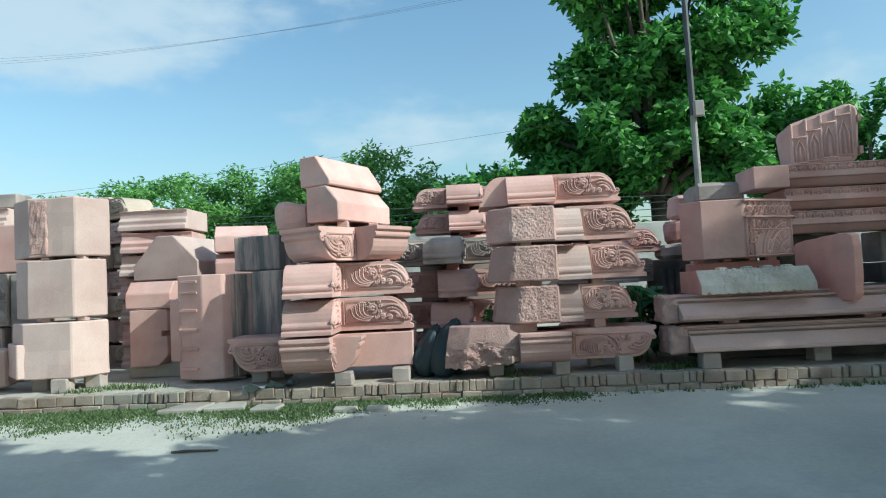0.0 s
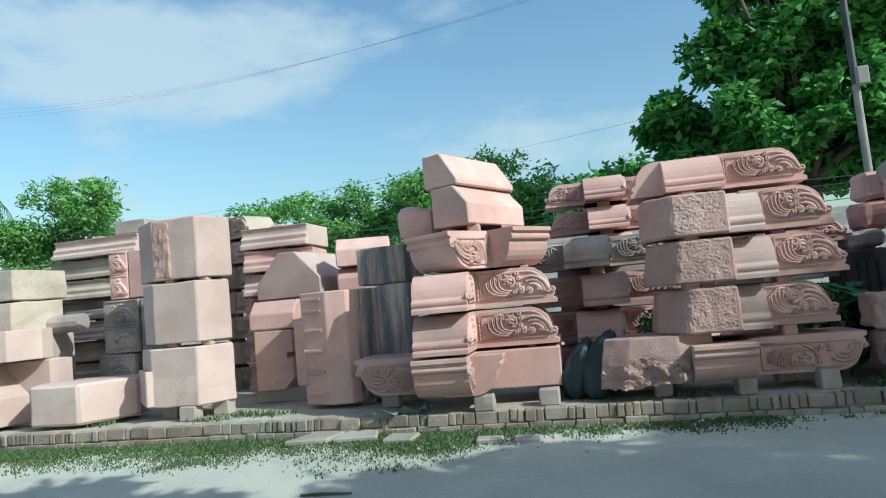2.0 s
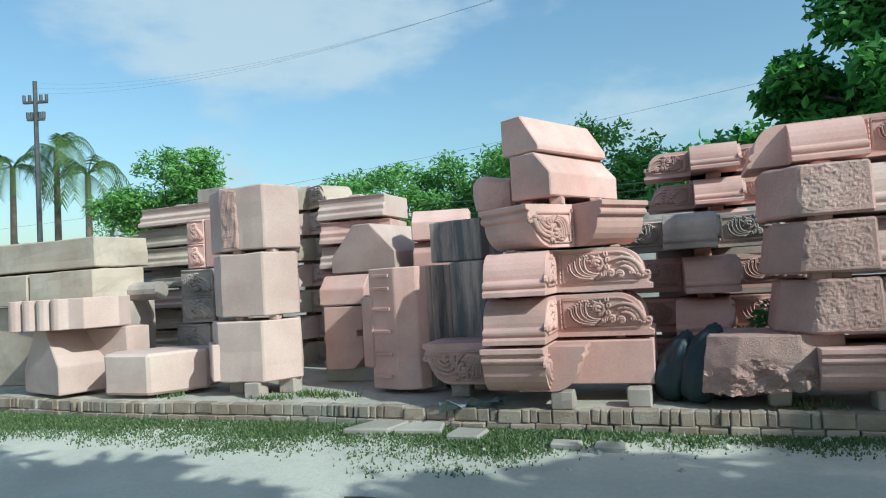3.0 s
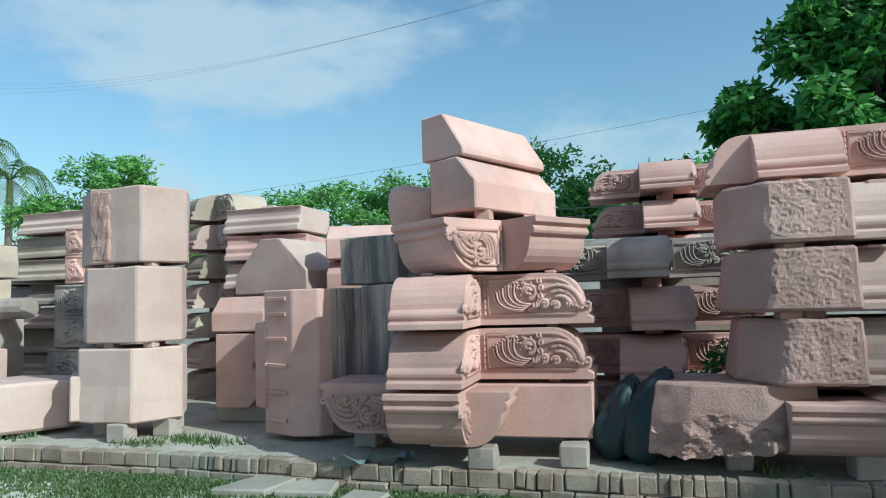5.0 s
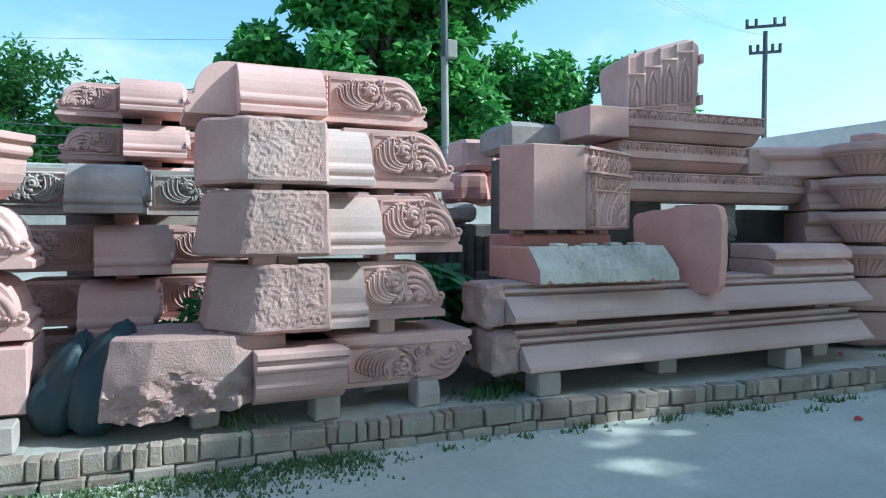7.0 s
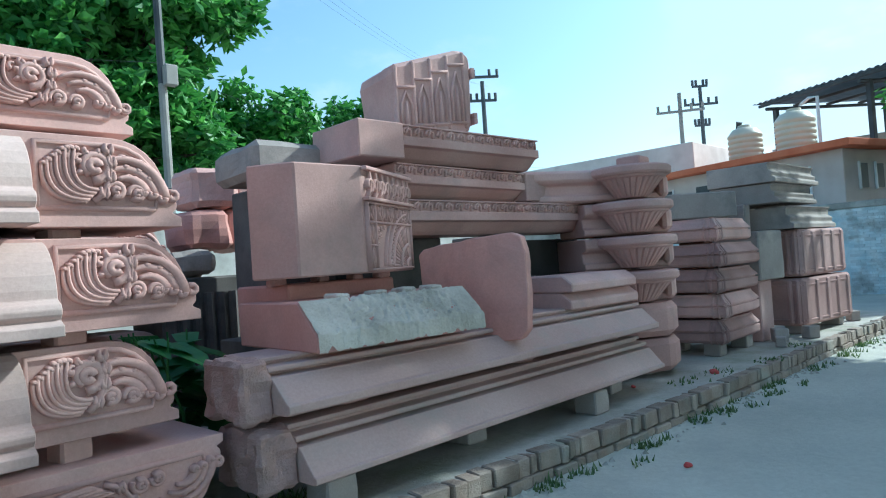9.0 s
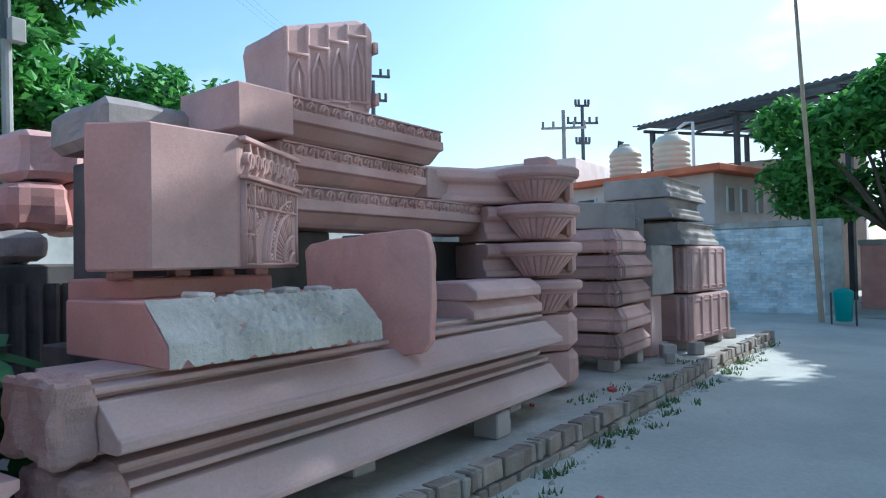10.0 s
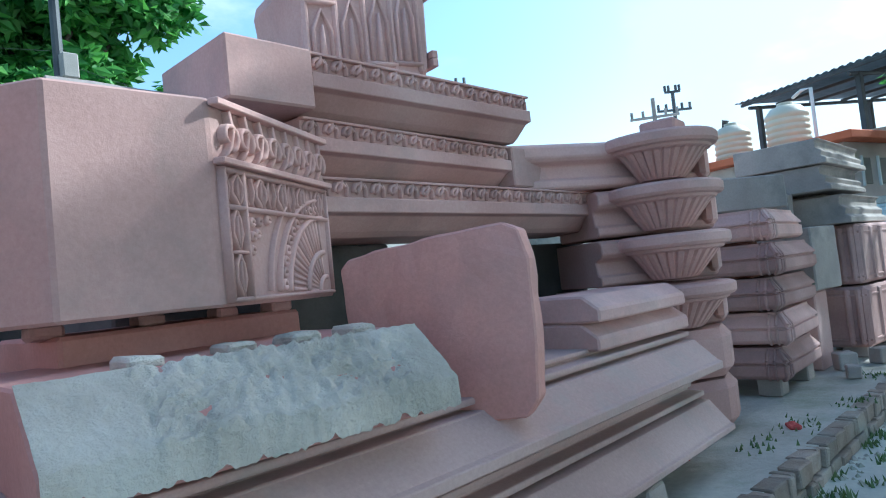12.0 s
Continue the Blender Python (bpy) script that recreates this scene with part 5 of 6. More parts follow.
water_tank(25.2, 13.1, 4.43, 0.57, 1.42)
water_tank(24.2, 11.2, 4.43, 0.60, 1.48)
vent = part("vent_cowl", tube([(25.25, 13.35, 4.43), (25.25, 13.35, 5.75), (25.2, 13.25, 6.0)], [0.05, 0.06, 0.12], 7), STEEL)
tagged(vent, "short dark pipe cowl standing behind a rooftop tank", "pipe")
pipe = part("tank_pipe", tube([(23.6, 10.35, 4.43), (23.6, 10.35, 6.05), (23.65, 10.6, 6.05), (23.9, 10.9, 5.95)], 0.05, 6), WHITE)
tagged(pipe, "white plastic pipe rising beside the rooftop tanks", "pipe")
shed = thing("shed_roof", "large corrugated sheet shed roof on steel posts", "shed", pose(30.1, 14.4, 0, 0, 0, -26))
bm = bmesh.new()
cols, rows = 180, 3
vv = [[bm.verts.new((14.0 * j / (rows - 1), -18.0 * i / cols, 7.45 + 0.04 * math.sin(i * 2.1) + 0.35 * j)) for j in range(rows)] for i in range(cols + 1)]
for i in range(cols):
    for j in range(rows - 1):
        bm.faces.new((vv[i][j], vv[i + 1][j], vv[i + 1][j + 1], vv[i][j + 1]))
bmesh.ops.solidify(bm, geom=bm.faces[:], thickness=0.03)
part("roof_sheet", bm, SHEET, shed)
for i in range(8):
    part("purlin", box(0.1 + 1.9 * i, 0.2 + 1.9 * i, -17.8, -0.2, 7.28 + 0.095 * i, 7.38 + 0.095 * i, bevel=0), STEEL, shed)
for i in range(5):
    part("rafter", tube([(0.1, -0.6 - 4.1 * i, 7.15), (13.8, -0.6 - 4.1 * i, 7.85)], 0.07, 6), STEEL, shed)
for x in (0.6, 7.0, 13.0):
    for y in (-0.6, -4.7, -8.8, -12.9, -17.0):
        part("post", box(x - 0.09, x + 0.09, y - 0.09, y + 0.09, 0.1, 7.2 + 0.05 * x, bevel=0.01), STEEL, shed)
tagged(part("rear_house", box(30, 44, 17.0, 30, 0.1, 6.4, bevel=0.03), PLASTER), "pale pink two-storey house in the distance", "house")
tagged(part("rear_house", box(34, 46, 6.0, 15.0, 0.1, 6.0, bevel=0.03), PLASTER), "pale pink house behind the shed", "house")
tagged(part("sheet_roofed_store", box(17.5, 19.5, 15.0, 22.0, 0.1, 3.6, bevel=0.03), WALLGREY), "grey store with flat parapet beyond the bowls", "building")

tagged(part("bamboo_pole", tube([(18.0, 6.48, 0.05), (18.0, 6.58, 2.5), (18.0, 6.70, 5.0), (18.05, 6.84, 8.5)], [0.06, 0.055, 0.045, 0.03], 8), BAMBOO), "tall thin bamboo pole standing by the blue wall", "pole")
bin_ = thing("litter_bin", "teal plastic litter bin hung in a dark frame", "litter bin", pose(17.6, 6.05, 0.1) @ Matrix.Diagonal((0.75, 0.75, 0.85, 1)))
bm = bmesh.new()
bmesh.ops.create_cone(bm, cap_ends=True, segments=20, radius1=0.2, radius2=0.26, depth=0.7, matrix=Matrix.Translation((0, 0, 0.6)))
part("bin_body", bm, TEAL, bin_)
bm = bmesh.new()
bmesh.ops.create_uvsphere(bm, u_segments=20, v_segments=8, radius=0.26, matrix=Matrix.Translation((0, 0, 0.93)) @ Matrix.Diagonal((1, 1, 0.5, 1)))
part("lid", bm, TEAL, bin_)
for s in (-1, 1):
    part("leg", tube([(0, 0.3 * s, 0), (0, 0.3 * s, 0.95)], 0.025, 6), STEEL, bin_)


# ---- poles and wires ----
pole = thing("utility_pole", "tall slim utility pole, dark above and pale below", "utility pole", pose(6.54, 17.15, 0.3, 0, -0.6, 0))
part("lower_shaft", tube([(0, 0, 0), (0, 0, 5.2)], [0.09, 0.08], 10), CONCRETE, pole)
part("upper_shaft", tube([(0, 0, 5.2), (0, 0, 10.5)], [0.078, 0.065], 10), STEEL, pole)
part("switch_box", box(-0.02, 0.22, -0.22, -0.05, 5.15, 5.55, bevel=0.02), CONCRETE, pole)
part("cross_arm", box(-0.7, 0.7, -0.06, 0.06, 9.3, 9.42, bevel=0.01), STEEL, pole)
for s in (-0.6, 0.0, 0.6):
    part("insulator", tube([(s, 0, 9.42), (s, 0, 9.62)], 0.05, 8), WHITE, pole)


def far_pole(x, y, h, arms, mat=STEEL, rz=0):
    th = thing("power_pole", "distant power line pole with cross arms and insulators", "utility pole", pose(x, y, 0.1, 0, 0, rz), "distant power poles")
    part("shaft", tube([(0, 0, 0), (0, 0, h)], [0.17, 0.12], 8), mat, th)
    for z, w in arms:
        part("cross_arm", box(-w, w, -0.08, 0.08, z, z + 0.14, bevel=0.01), mat, th)
        for s in (-1, -0.5, 0.5, 1):
            part("insulator", tube([(s * w * 0.92, 0, z + 0.14), (s * w * 0.92, 0, z + 0.5)], 0.09, 6), mat, th)
    return th


far_pole(31.1, 29.7, 12.2, ((12.4, 1.0), (11.0, 0.8)), rz=-40)
part("brace", tube([(30.3, 29.2, 0.1), (31.1, 29.7, 10.0)], 0.08, 6), STEEL, bpy.data.objects["power_pole"]).matrix_parent_inverse = bpy.data.objects["power_pole"].matrix_basis.inverted()
far_pole(40.6, 22.1, 11.1, ((9.9, 1.4),), CONCRETE, -60)
far_pole(45.0, 22.6, 12.3, ((12.2, 0.5), (11.0, 1.1), (9.6, 0.5)), STEEL, -50)
far_pole(-34.5, 30.0, 14.3, ((13.0, 0.7), (12.0, 0.5)), STEEL, 20)


def cable(a, b, sag, label="thin overhead cable across the sky"):
    a, b = Vector(a), Vector(b)
    pts = [a.lerp(b, i / 24) - Vector((0, 0, sag * 4 * (i / 24) * (1 - i / 24))) for i in range(25)]
    tagged(part("overhead_cable", tube(pts, 0.0035, 4), STEEL), label, "cable", "overhead cables")


for dx, z in ((-0.6, 9.9), (0.0, 9.9), (0.6, 9.9)):
    cable((6.54 + dx, 17.15, z), (-34.5 + dx, 30.0, 14.0 + dx * 0.3), 1.6)
    cable((6.54 + dx, 17.15, z), (31.1 + dx, 29.7, 12.1), 0.8)
cable((6.5, 17.1, 5.9), (-24, 18.0, 4.2), 0.5)
cable((6.6, 17.1, 5.7), (20.0, 18.0, 4.8), 0.4)


# ---- plants ----
def leaves(bm, centre, radii, count, size, rng, shell=0.45, droop=0.3, aspect=0.55):
    """Many folded leaves in an uneven lump."""
    for _ in range(count):
        d = Vector((rng.gauss(0, 1), rng.gauss(0, 1), rng.gauss(0, 1))).normalized()
        r = shell + (1 - shell) * rng.random() ** 0.6
        c = Vector(centre) + Vector((d.x * radii[0], d.y * radii[1], d.z * radii[2])) * r
        a = Vector((rng.gauss(0, 1), rng.gauss(0, 1), rng.gauss(0, 0.6) - droop)).normalized()
        s = a.cross(d + Vector((rng.gauss(0, 0.5), rng.gauss(0, 0.5), rng.gauss(0, 0.5)))).normalized()
        L = size * (0.6 + 0.7 * rng.random())
        w = s * L * aspect * 0.5
        n = a.cross(s) * L * 0.12
        v = [bm.verts.new(p) for p in (c, c + a * L * 0.45 + w + n, c + a * L, c + a * L * 0.45 - w + n)]
        bm.faces.new((v[0], v[1], v[2]))
        bm.faces.new((v[0], v[2], v[3]))


def tree(name, label, base, trunk_h, lumps, leaf, size, count, seed, r0=0.28, shell=0.45, group="", aspect=0.55, m=None):
    rng = random.Random(seed)
    th = thing(name, label, "tree", pose(*base), group)
    bm = tube([(0, 0, 0), (0.1, 0.05, trunk_h * 0.5), (0.05, 0.1, trunk_h)], [r0, r0 * 0.8, r0 * 0.65], 10)
    for c, rr in lumps:
        mid = Vector((0.05, 0.1, trunk_h)).lerp(Vector(c), 0.5) + Vector((0, 0, 0.15))
        tube([(0.05, 0.1, trunk_h * 0.9), mid, c], [r0 * 0.45, r0 * 0.28, r0 * 0.06], 6, bm)
    part("trunk", bm, BARK, th, smooth=True)
    bm = bmesh.new()
    vol = sum(rr[0] * rr[2] for _, rr in lumps)
    for c, rr in lumps:
        n = int(count * rr[0] * rr[2] / vol)
        for k in range(9):                       # each bough is a cluster of smaller clumps
            d = Vector((rng.gauss(0, 1), rng.gauss(0, 1), rng.gauss(0, 1))).normalized()
            cc = Vector(c) + Vector((d.x * rr[0], d.y * rr[1], d.z * rr[2])) * 0.62
            f = 0.38 + 0.22 * rng.random()
            leaves(bm, cc, [q * f for q in rr], n // 9, size, rng, shell, aspect=aspect)
    part("crown", bm, leaf, th)
    return th


rng = random.Random(4)
lumps = []
for k in range(46):
    a, u = rng.random() * 6.28, rng.random()
    rad = 3.9 * math.sqrt(rng.random())
    z = 4.0 + 8.6 * u
    rad *= 1.0 - 0.45 * abs(u - 0.35)
    lumps.append(((rad * math.cos(a), 0.9 * rad * math.sin(a), z), (1.3, 1.3, 1.0)))
tree("broadleaf_tree", "big dense broadleaf tree with dark glossy leaves behind the wall", (7.2, 23.0, 0.3), 4.2, lumps, LEAF, 0.36, 60000, 7, 0.4, shell=0.3)
lumps = [((rng.uniform(-3.6, 3.0), rng.uniform(-1.5, 1.5), rng.uniform(2.2, 5.0)), (1.3, 1.3, 1.0)) for k in range(14)]
tree("broadleaf_tree", "lower spreading broadleaf tree beside the big one", (2.8, 22.0, 0.3), 2.4, lumps, LEAF, 0.32, 16000, 9, 0.25, shell=0.3)
lumps = [((rng.uniform(-3.5, 3.5), rng.uniform(-1.5, 1.5), rng.uniform(2.4, 7.2)), (1.4, 1.4, 1.2)) for k in range(18)]
tree("broadleaf_tree", "leafy tree partly hidden behind the stacks", (15.0, 24.0, 0.3), 3.0, lumps, LEAF, 0.34, 17000, 11, 0.28, shell=0.3)
for i, (x, y, h, w, s) in enumerate(((-25, 33, 7.2, 4.0, 21), (-18.5, 29, 6.3, 3.4, 22), (-11.6, 28.5, 7.0, 3.0, 23), (-8.2, 30, 6.6, 3.2, 24), (-4.2, 28, 7.6, 3.4, 25), (-0.2, 29, 6.4, 2.8, 26), (-15, 33, 6.4, 3.6, 27), (-31, 36, 7.5, 3.5, 28), (-22.5, 27, 8.4, 2.6, 29))):
    r2 = random.Random(s)
    lumps = [((r2.uniform(-w, w), r2.uniform(-1.5, 1.5), r2.uniform(1.6, h - 0.9 - 0.9 * abs(r2.uniform(-1, 1)))), (1.5, 1.3, 1.05)) for k in range(24)]
    tree("feathery_tree", "light green fine-leaved tree in the hedge behind the yard", (x, y, 0.3), 1.6, lumps, LEAF_FAR, 0.26, 24000, s, 0.18, shell=0.2, group="hedge trees", aspect=0.4)
r2 = random.Random(40)
lumps = [((r2.uniform(-1.2, 1.8), r2.uniform(-2.0, 2.5), r2.uniform(3.0, 6.3)), (0.95, 0.95, 0.8)) for k in range(20)]
tree("roadside_tree", "roadside tree with drooping green leaves by the lane", (22.0, 5.0, 0.05), 2.4, lumps, LEAF, 0.26, 19000, 41, 0.16, shell=0.3)


# trees across the road, whose crowns shade the road and the right-hand stacks
for x, y, wide, zlo, zhi, n, s in ((9.2, 0.1, 2.3, 4.9, 6.6, 13, 51), (5.6, -1.6, 2.2, 4.8, 6.4, 11, 54), (15.5, 1.8, 3.3, 6.2, 9.2, 24, 52), (19.5, -0.6, 3.0, 5.5, 8.5, 16, 53), (23.5, 0.0, 3.6, 5.6, 7.8, 20, 55), (-2.4, -1.9, 2.4, 4.9, 6.4, 12, 56)):
    r2 = random.Random(s)
    lumps = []
    for k in range(n):
        a, rr = r2.random() * 6.28, wide * math.sqrt(r2.random())
        lumps.append(((rr * math.cos(a), rr * math.sin(a), r2.uniform(zlo, zhi)), (1.15, 1.15, 0.8)))
    if s == 51:                                   # a long bough over the road
        for k in range(6):
            lumps.append(((-2.3 + r2.uniform(-1.3, 1.3), 2.3 + r2.uniform(-1.1, 1.1), r2.uniform(4.7, 5.3)), (1.0, 1.0, 0.5)))
    if s == 54:                                   # a low bough reaching along the road
        for k in range(8):
            lumps.append(((-1.4 + r2.uniform(-1.9, 1.7), 4.1 + r2.uniform(-0.9, 0.7), r2.uniform(4.8, 5.3)), (1.0, 0.9, 0.5)))
    if s == 56:                                   # a broad bough over the road
        for k in range(15):
            lumps.append(((2.6 + r2.uniform(-2.6, 2.2), 4.2 + r2.uniform(-0.9, 0.8), r2.uniform(4.9, 5.5)), (1.0, 0.9, 0.5)))
    if s == 53:                                   # lower boughs towards the road
        for k in range(9):
            lumps.append(((-1.6 + r2.uniform(-1.6, 1.8), 1.9 + r2.uniform(-0.9, 0.9), r2.uniform(5.2, 6.4)), (1.1, 1.1, 0.6)))
    if s == 52:
        for k in range(7):
            lumps.append(((-0.7 + r2.uniform(-1.0, 1.0), 2.4 + r2.uniform(-0.6, 0.6), r2.uniform(7.6, 9.4)), (1.1, 1.1, 0.9)))
    tree("broadleaf_tree", "tall shade tree across the road", (x, y, 0.0), zlo - 0.6, lumps, LEAF, 0.34, 1050 * n, s, 0.24, shell=0.3, group="shade trees")


def palm(x, y, h, seed):
    r3 = random.Random(seed)
    th = thing("palm_tree", "tall coconut palm with ragged drooping fronds", "palm", pose(x, y, 0.3), "palms")
    part("trunk", tube([(0, 0, 0), (0.15, 0, h * 0.5), (0.1, 0.1, h)], [0.24, 0.19, 0.15], 10), BARK, th)
    for k in range(18):
        a, up = r3.random() * 6.28, r3.uniform(0.0, 1.5)
        bm = bmesh.new()
        L = r3.uniform(2.4, 3.4)
        spine = [Vector((0.1 + math.cos(a) * L * t * (1 - 0.25 * t), 0.1 + math.sin(a) * L * t * (1 - 0.25 * t), h + L * (up * t - (0.55 + 0.5 * up) * t * t * 1.3))) for t in [i / 12 for i in range(13)]]
        tube(spine, [0.035 - 0.0025 * i for i in range(13)], 4, bm)
        side = Vector((-math.sin(a), math.cos(a), 0))
        for i in range(2, 13):
            for s in (-1, 1):
                for j in range(2):
                    p = spine[i] + (spine[i] - spine[i - 1]) * 0.5 * j
                    tip = p + side * s * 0.55 * (1 - 0.5 * abs(i / 12 - 0.4)) + (spine[i] - spine[i - 1]) * 0.7 - Vector((0, 0, 0.32))
                    q = (spine[i] - spine[i - 1]) * 0.16
                    bm.faces.new([bm.verts.new(c) for c in (p - q, p + q, tip)])
        part("frond", bm, PALM, th)
    return th


palm(-38.0, 31.0, 9.6, 1)
palm(-35.0, 31.5, 10.4, 2)
palm(-31.5, 30.5, 8.4, 3)
spire = thing("white_temple_spire", "small white temple spire in the distance", "temple", pose(-33.0, 35.0, 0.3))
bm = bmesh.new()
bmesh.ops.create_cone(bm, cap_ends=True, segments=12, radius1=1.3, radius2=0.25, depth=3.4, matrix=Matrix.Translation((0, 0, 5.6)))
part("tower", bm, WHITE, spire)
part("base", box(-1.6, 1.6, -1.6, 1.6, 0, 4.0, bevel=0.05), WHITE, spire)
bm = bmesh.new()
bmesh.ops.create_uvsphere(bm, u_segments=12, v_segments=8, radius=0.3, matrix=Matrix.Translation((0, 0, 7.4)))
part("finial", bm, WHITE, spire)

# broad leaves between the stacks
plant = thing("leafy_plant", "large-leaved green plants growing between the stacks", "plant", pose(2.72, 8.72, TOP))
r4 = random.Random(5)
for k in range(84):
    a, L = r4.random() * 6.28, r4.uniform(0.24, 0.46)
    base = Vector((r4.uniform(-0.45, 0.25), r4.uniform(-0.28, 0.6), r4.uniform(0.1, 0.95)))
    d = Vector((math.cos(a), math.sin(a) - 0.3, -0.15)).normalized()
    s = d.cross(Vector((0, 0, 1))).normalized()
    bm = bmesh.new()
    mid = [base + d * L * t - Vector((0, 0, 0.25 * L * t * t)) for t in (0, 0.3, 0.65, 1.0)]
    lft = [mid[i] + s * L * w + Vector((0, 0, 0.05 * L)) for i, w in ((1, 0.3), (2, 0.24))]
    rgt = [mid[i] - s * L * w + Vector((0, 0, 0.05 * L)) for i, w in ((1, 0.3), (2, 0.24))]
    v = [bm.verts.new(p) for p in mid + lft + rgt]
    for f in ((0, 1, 4), (1, 2, 5, 4), (2, 3, 5), (0, 6, 1), (1, 6, 7, 2), (2, 7, 3)):
        bm.faces.new([v[i] for i in f])
    part("leaf", bm, TARO, plant)
bm = bmesh.new()
for k in range(14):
    x, y = r4.uniform(-0.4, 0.2), r4.uniform(-0.4, 0.5)
    tube([(x, y, 0), (x + 0.05, y, 0.5), (x + r4.uniform(-0.1, 0.1), y, 0.95)], [0.012, 0.01, 0.006], 4, bm)
part("stem", bm, TARO, plant)
r5 = random.Random(15)
sh = thing("leafy_plant", "weedy bush in the gap beside the dark plastic", "plant", pose(0.62, 8.72, TOP))
bm = bmesh.new()
for k in range(7):
    leaves(bm, (r5.uniform(-0.12, 0.2), r5.uniform(-0.2, 0.2), 0.10 + 0.10 * k), (0.13, 0.14, 0.12), 70, 0.08, r5)
part("foliage", bm, TARO, sh)

# grass on the verge and platform
bm = bmesh.new()
r6 = random.Random(8)
def blades(x, y, z, n, spread, hgt):
    for _ in range(n):
        px_, py_ = x + r6.gauss(0, spread), y + r6.gauss(0, spread * 0.6)
        a = r6.random() * 6.28
        h = hgt * r6.uniform(0.5, 1.2)
        w = 0.012
        zz = z if z is not None else ground_z(px_, py_)
        v = [bm.verts.new(p) for p in ((px_ - w * math.sin(a), py_ + w * math.cos(a), zz - 0.005), (px_ + w * math.sin(a), py_ - w * math.cos(a), zz - 0.005), (px_ + math.cos(a) * h * 0.6, py_ + math.sin(a) * h * 0.6, zz + h))]
        bm.faces.new(v)


for k in range(900):
    x = r6.uniform(-9.5, 1.6)
    dens = 0.5 + 0.5 * noise.noise((x * 0.9, 3.3, 0))
    if x > -1.0 and r6.random() < 0.6:
        continue
    y = kerb_y(x) - 0.06 - abs(r6.gauss(0, 0.32)) * (1.3 if x < -1 else 0.6)
    blades(x, y, None, int(14 + 150 * dens * dens), 0.13, 0.028)
for k in range(60):
    x = r6.uniform(1.6, 13.5)
    blades(x, kerb_y(x) - 0.05 - abs(r6.gauss(0, 0.1)), None, 14, 0.06, 0.05)
for x, y, n in ((2.6, 7.75, 160), (2.9, 7.9, 160), (-4.0, 8.2, 120), (-4.3, 8.0, 90), (-5.9, 8.1, 100), (-3.6, 8.1, 80), (0.9, 7.75, 40), (7.0, 7.5, 30), (7.6, 7.4, 40), (8.4, 7.2, 40), (9.6, 7.25, 40)):
    blades(x, y, TOP, n, 0.12, 0.07 if x < 5 else 0.035)
tagged(part("grass", bm, GRASS), "patchy low green grass and weeds along the kerb", "grass", kind="stuff")

# litter of small stones and leaves by the kerb
bm = bmesh.new()
for k in range(380):
    x = r6.uniform(-9, 13)
    y = kerb_y(x) - 0.05 - abs(r6.gauss(0, 0.40 if x < 1 else 0.12))
    s = r6.uniform(0.010, 0.036) * (1.6 if k % 17 == 0 else 1)
    z = ground_z(x, y)
    q = [Vector((r6.gauss(0, 1), r6.gauss(0, 1), r6.gauss(0, 0.5))).normalized() * s for _ in range(5)]
    vs = [bm.verts.new(Vector((x, y, z + s * 0.25)) + Vector(o)) for o in ((s, 0, -s * 0.4), (0, s * 0.8, -s * 0.4), (-s * 1.1, 0, -s * 0.3), (0, -s, -s * 0.4), (q[0].x * 0.3, q[0].y * 0.3, s * 0.5))]
    for a, b in ((0, 1), (1, 2), (2, 3), (3, 0)):
        bm.faces.new((vs[a], vs[b], vs[4]))
tagged(part("gravel", bm, SOIL), "scattered small stones and crumbs along the kerb foot", "gravel", kind="stuff")


# ---- flagstones, rag, stick, wrappers ----
for i, (poly, rz) in enumerate((([(-3.06, 7.20), (-2.62, 7.24), (-2.55, 7.60), (-2.92, 7.62)], 0), ([(-2.57, 7.24), (-2.12, 7.28), (-2.2, 7.62), (-2.5, 7.62)], 0), ([(-2.02, 7.1), (-1.72, 7.08), (-1.7, 7.35), (-2.0, 7.4)], 0), ([(-1.1, 6.95), (-0.86, 6.93), (-0.85, 7.08), (-1.1, 7.1)], 0), ([(-0.75, 6.92), (-0.5, 6.9), (-0.5, 7.05), (-0.75, 7.08)], 0))):
    z = ground_z(poly[0][0], poly[0][1])
    stone("flagstone", "flat grey flagstone lying on the grassy verge", poly, z - 0.02, z + 0.05, FLAG, rough=0.006, group="loose flagstones", cat="flagstone")
bm = bmesh.new()
gv = [[bm.verts.new((0.6 * (i / 16) - 0.3, 0.34 * (j / 10) - 0.17, 0.05 + 0.06 * noise.noise((i * 0.45, j * 0.5, 2)) + 0.05 * math.sin(i * 0.9 + j * 0.6) * 0.6)) for j in range(11)] for i in range(17)]
for i in range(16):
    for j in range(10):
        bm.faces.new((gv[i][j], gv[i + 1][j], gv[i + 1][j + 1], gv[i][j + 1]))
rag = part("rag", bm, RAG, smooth=True)
rag.matrix_basis = pose(-1.95, 7.66, TOP - 0.06, -28, 0, 25)
tagged(rag, "crumpled grey-blue cloth rag hanging over the kerb", "rag")
zs = ground_z(-1.9, 5.7)
tagged(part("stick", tube([(-2.25, 5.72, zs + 0.012), (-2.1, 5.71, zs + 0.02), (-1.85, 5.73, zs + 0.012)], [0.012, 0.014, 0.008], 6), BARK), "dark dry stick lying on the road", "stick")
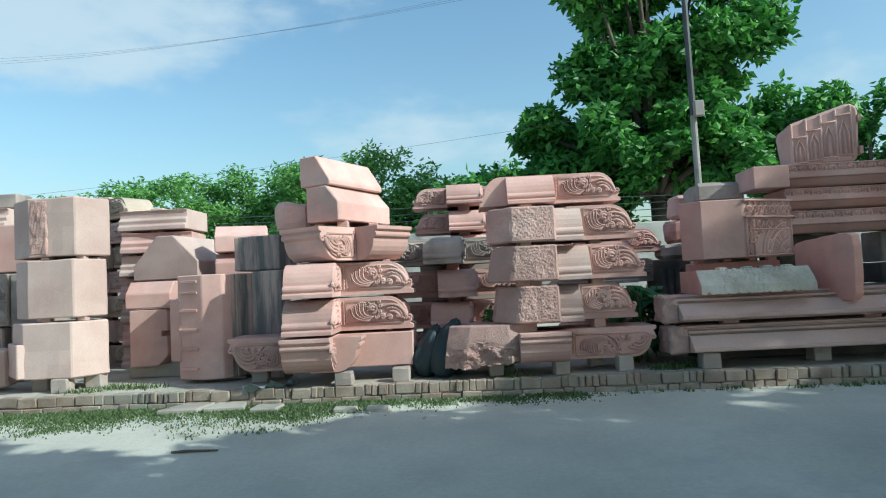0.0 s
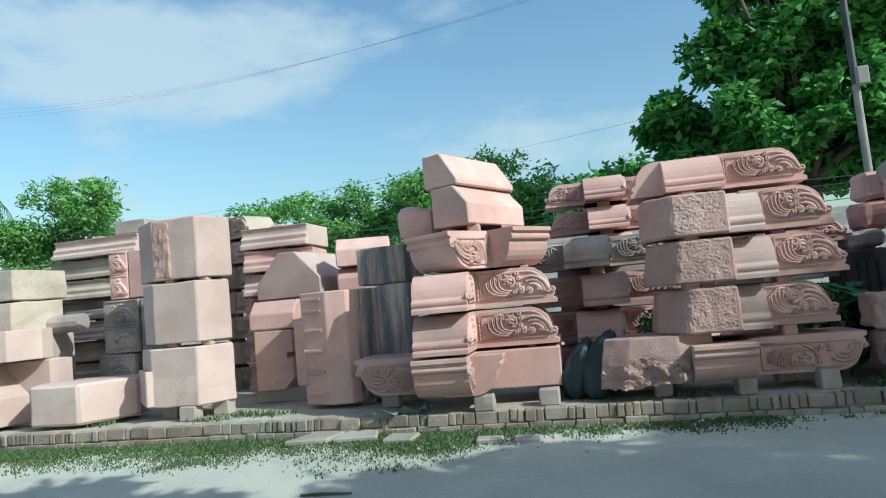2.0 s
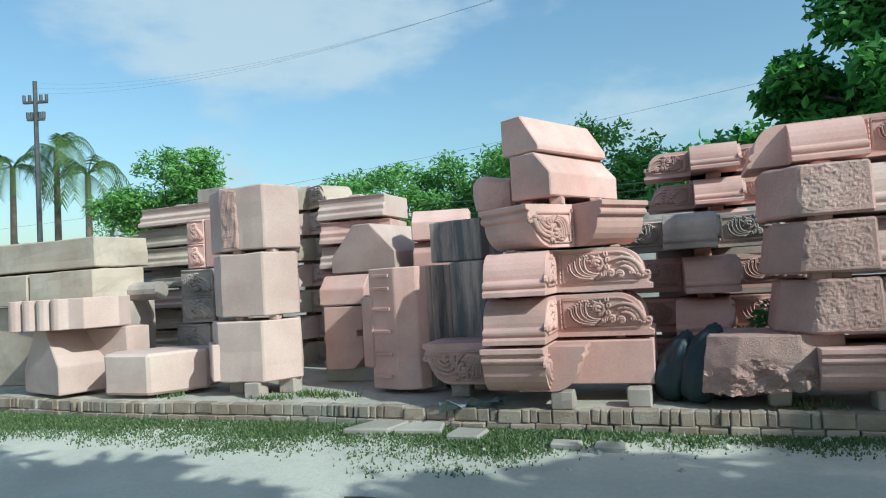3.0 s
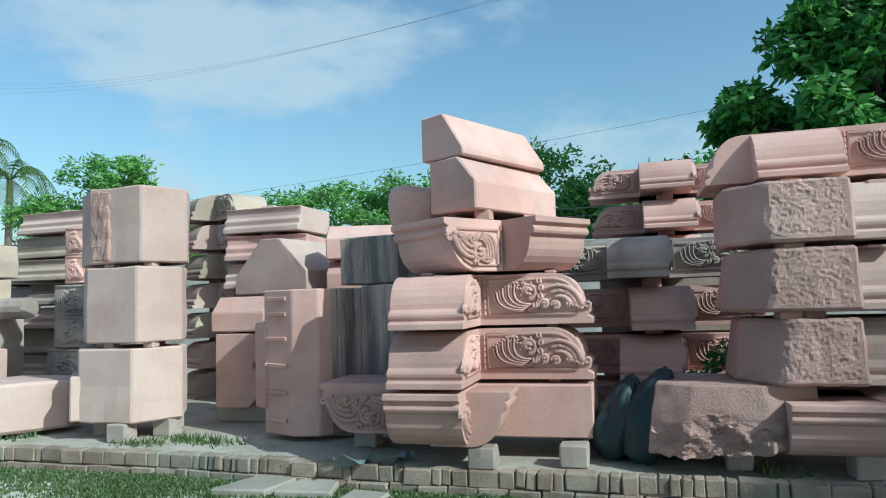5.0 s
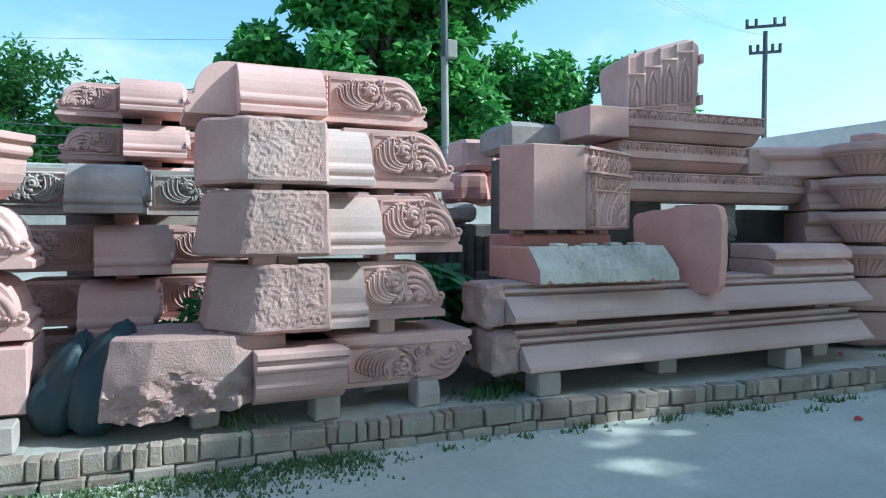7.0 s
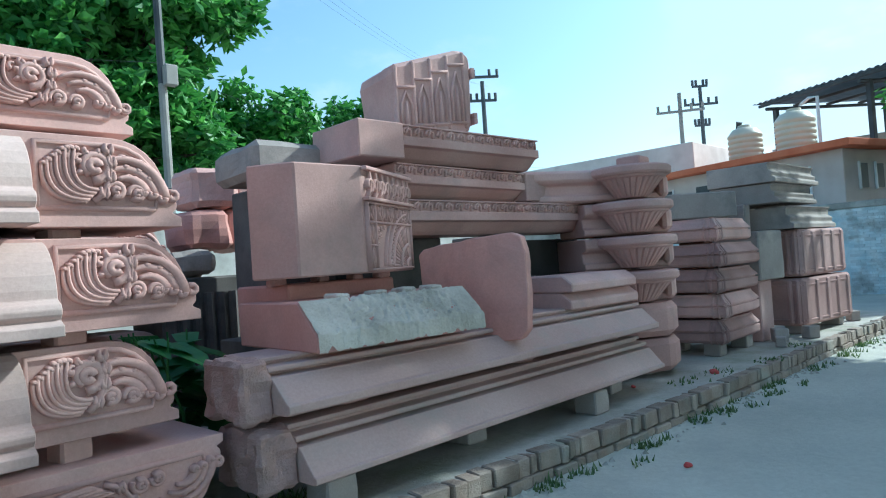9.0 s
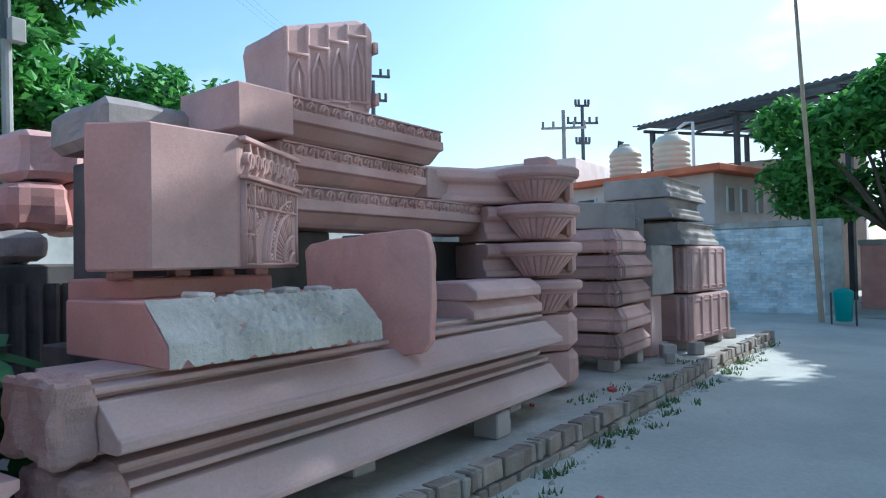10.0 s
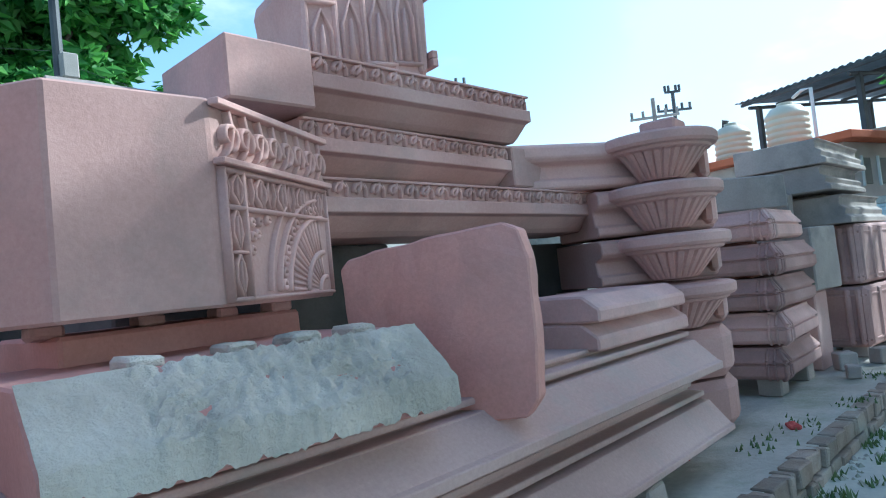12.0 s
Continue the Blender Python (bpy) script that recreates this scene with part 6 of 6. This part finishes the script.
for x, y, s in ((7.5, 7.42, 0.06), (6.56, 7.78, 0.04), (5.22, 6.68, 0.035)):
    bm = box(-s, s, -s * 0.6, s * 0.6, 0, s * 0.6, bevel=0.01)
    rough_up(bm, 2, 0.02, 14, x)
    ob = part("wrapper", bm, REDBIT)
    ob.matrix_basis = pose(x, y, TOP if y > 7 else ground_z(x, y), 0, 0, 30)
    tagged(ob, "crumpled red wrapper dropped on the ground", "litter")

# ---- kerb bricks ----
def brick_mesh(w, h, d, seed):
    bm = box(-w / 2, w / 2, -d / 2, d / 2, 0, h, bevel=0.008)
    for v in bm.verts:
        v.co += Vector((noise.noise(v.co * 30 + Vector((seed, 0, 0))), noise.noise(v.co * 30 + Vector((0, seed, 0))), noise.noise(v.co * 22 + Vector((0, 0, seed))))) * 0.010
    me = bpy.data.meshes.new("brick")
    bm.to_mesh(me)
    bm.free()
    me.materials.append(BRICK)
    return me


TOPS = {w: [brick_mesh(w - 0.008, 0.115, 0.12, w * 50 + s) for s in range(3)] for w in (0.225, 0.115, 0.075)}
LOWS = {w: [brick_mesh(w - 0.01, 0.072, 0.12, w * 70 + s) for s in range(3)] for w in (0.225, 0.115)}
r7 = random.Random(3)


def lay(x, z, w, meshes, jut):
    y = kerb_y(x + w / 2)
    dy = kerb_y(x + w) - kerb_y(x)
    ob = new("brick", r7.choice(meshes))
    ob.parent = platform
    ob.matrix_basis = pose(x + w / 2, y + 0.035 + r7.gauss(0, 0.010) - jut, z + r7.gauss(0, 0.004), r7.gauss(0, 1.4), r7.gauss(0, 1.2), math.degrees(math.atan2(dy, w)) + r7.gauss(0, 1.6))


x = -9.0
while x < 13.75:
    w = r7.choice((0.225, 0.225, 0.115, 0.075, 0.075, 0.075))
    lay(x, TOP - 0.112, w, TOPS[w], 0)
    x += w
x = -9.0
while x < 13.7:
    w = r7.choice((0.225, 0.225, 0.115))
    lay(x, TOP - 0.19, w, LOWS[w], 0.018)
    x += w

# limewashed bricks showing in the blue wall
WASH = []
for k in range(4):
    bm = box(-0.02, 0.02, -0.112, 0.112, 0, 0.068, bevel=0.006)
    for v in bm.verts:
        v.co += Vector((noise.noise(v.co * 25 + Vector((k, 0, 0))), 0, noise.noise(v.co * 25 + Vector((0, k, 0))))) * 0.008
    me = bpy.data.meshes.new("brick")
    bm.to_mesh(me)
    bm.free()
    me.materials.append(BLUE)
    WASH.append(me)
for row in range(29):
    for c in range(10):
        ob = new("brick", r7.choice(WASH))
        ob.parent = wall_blue
        ob.matrix_basis = pose(19.995 + r7.gauss(0, 0.005), 6.66 + 0.235 * c + 0.117 * (row % 2), 0.24 + 0.075 * row, 0, 0, r7.gauss(0, 0.8))
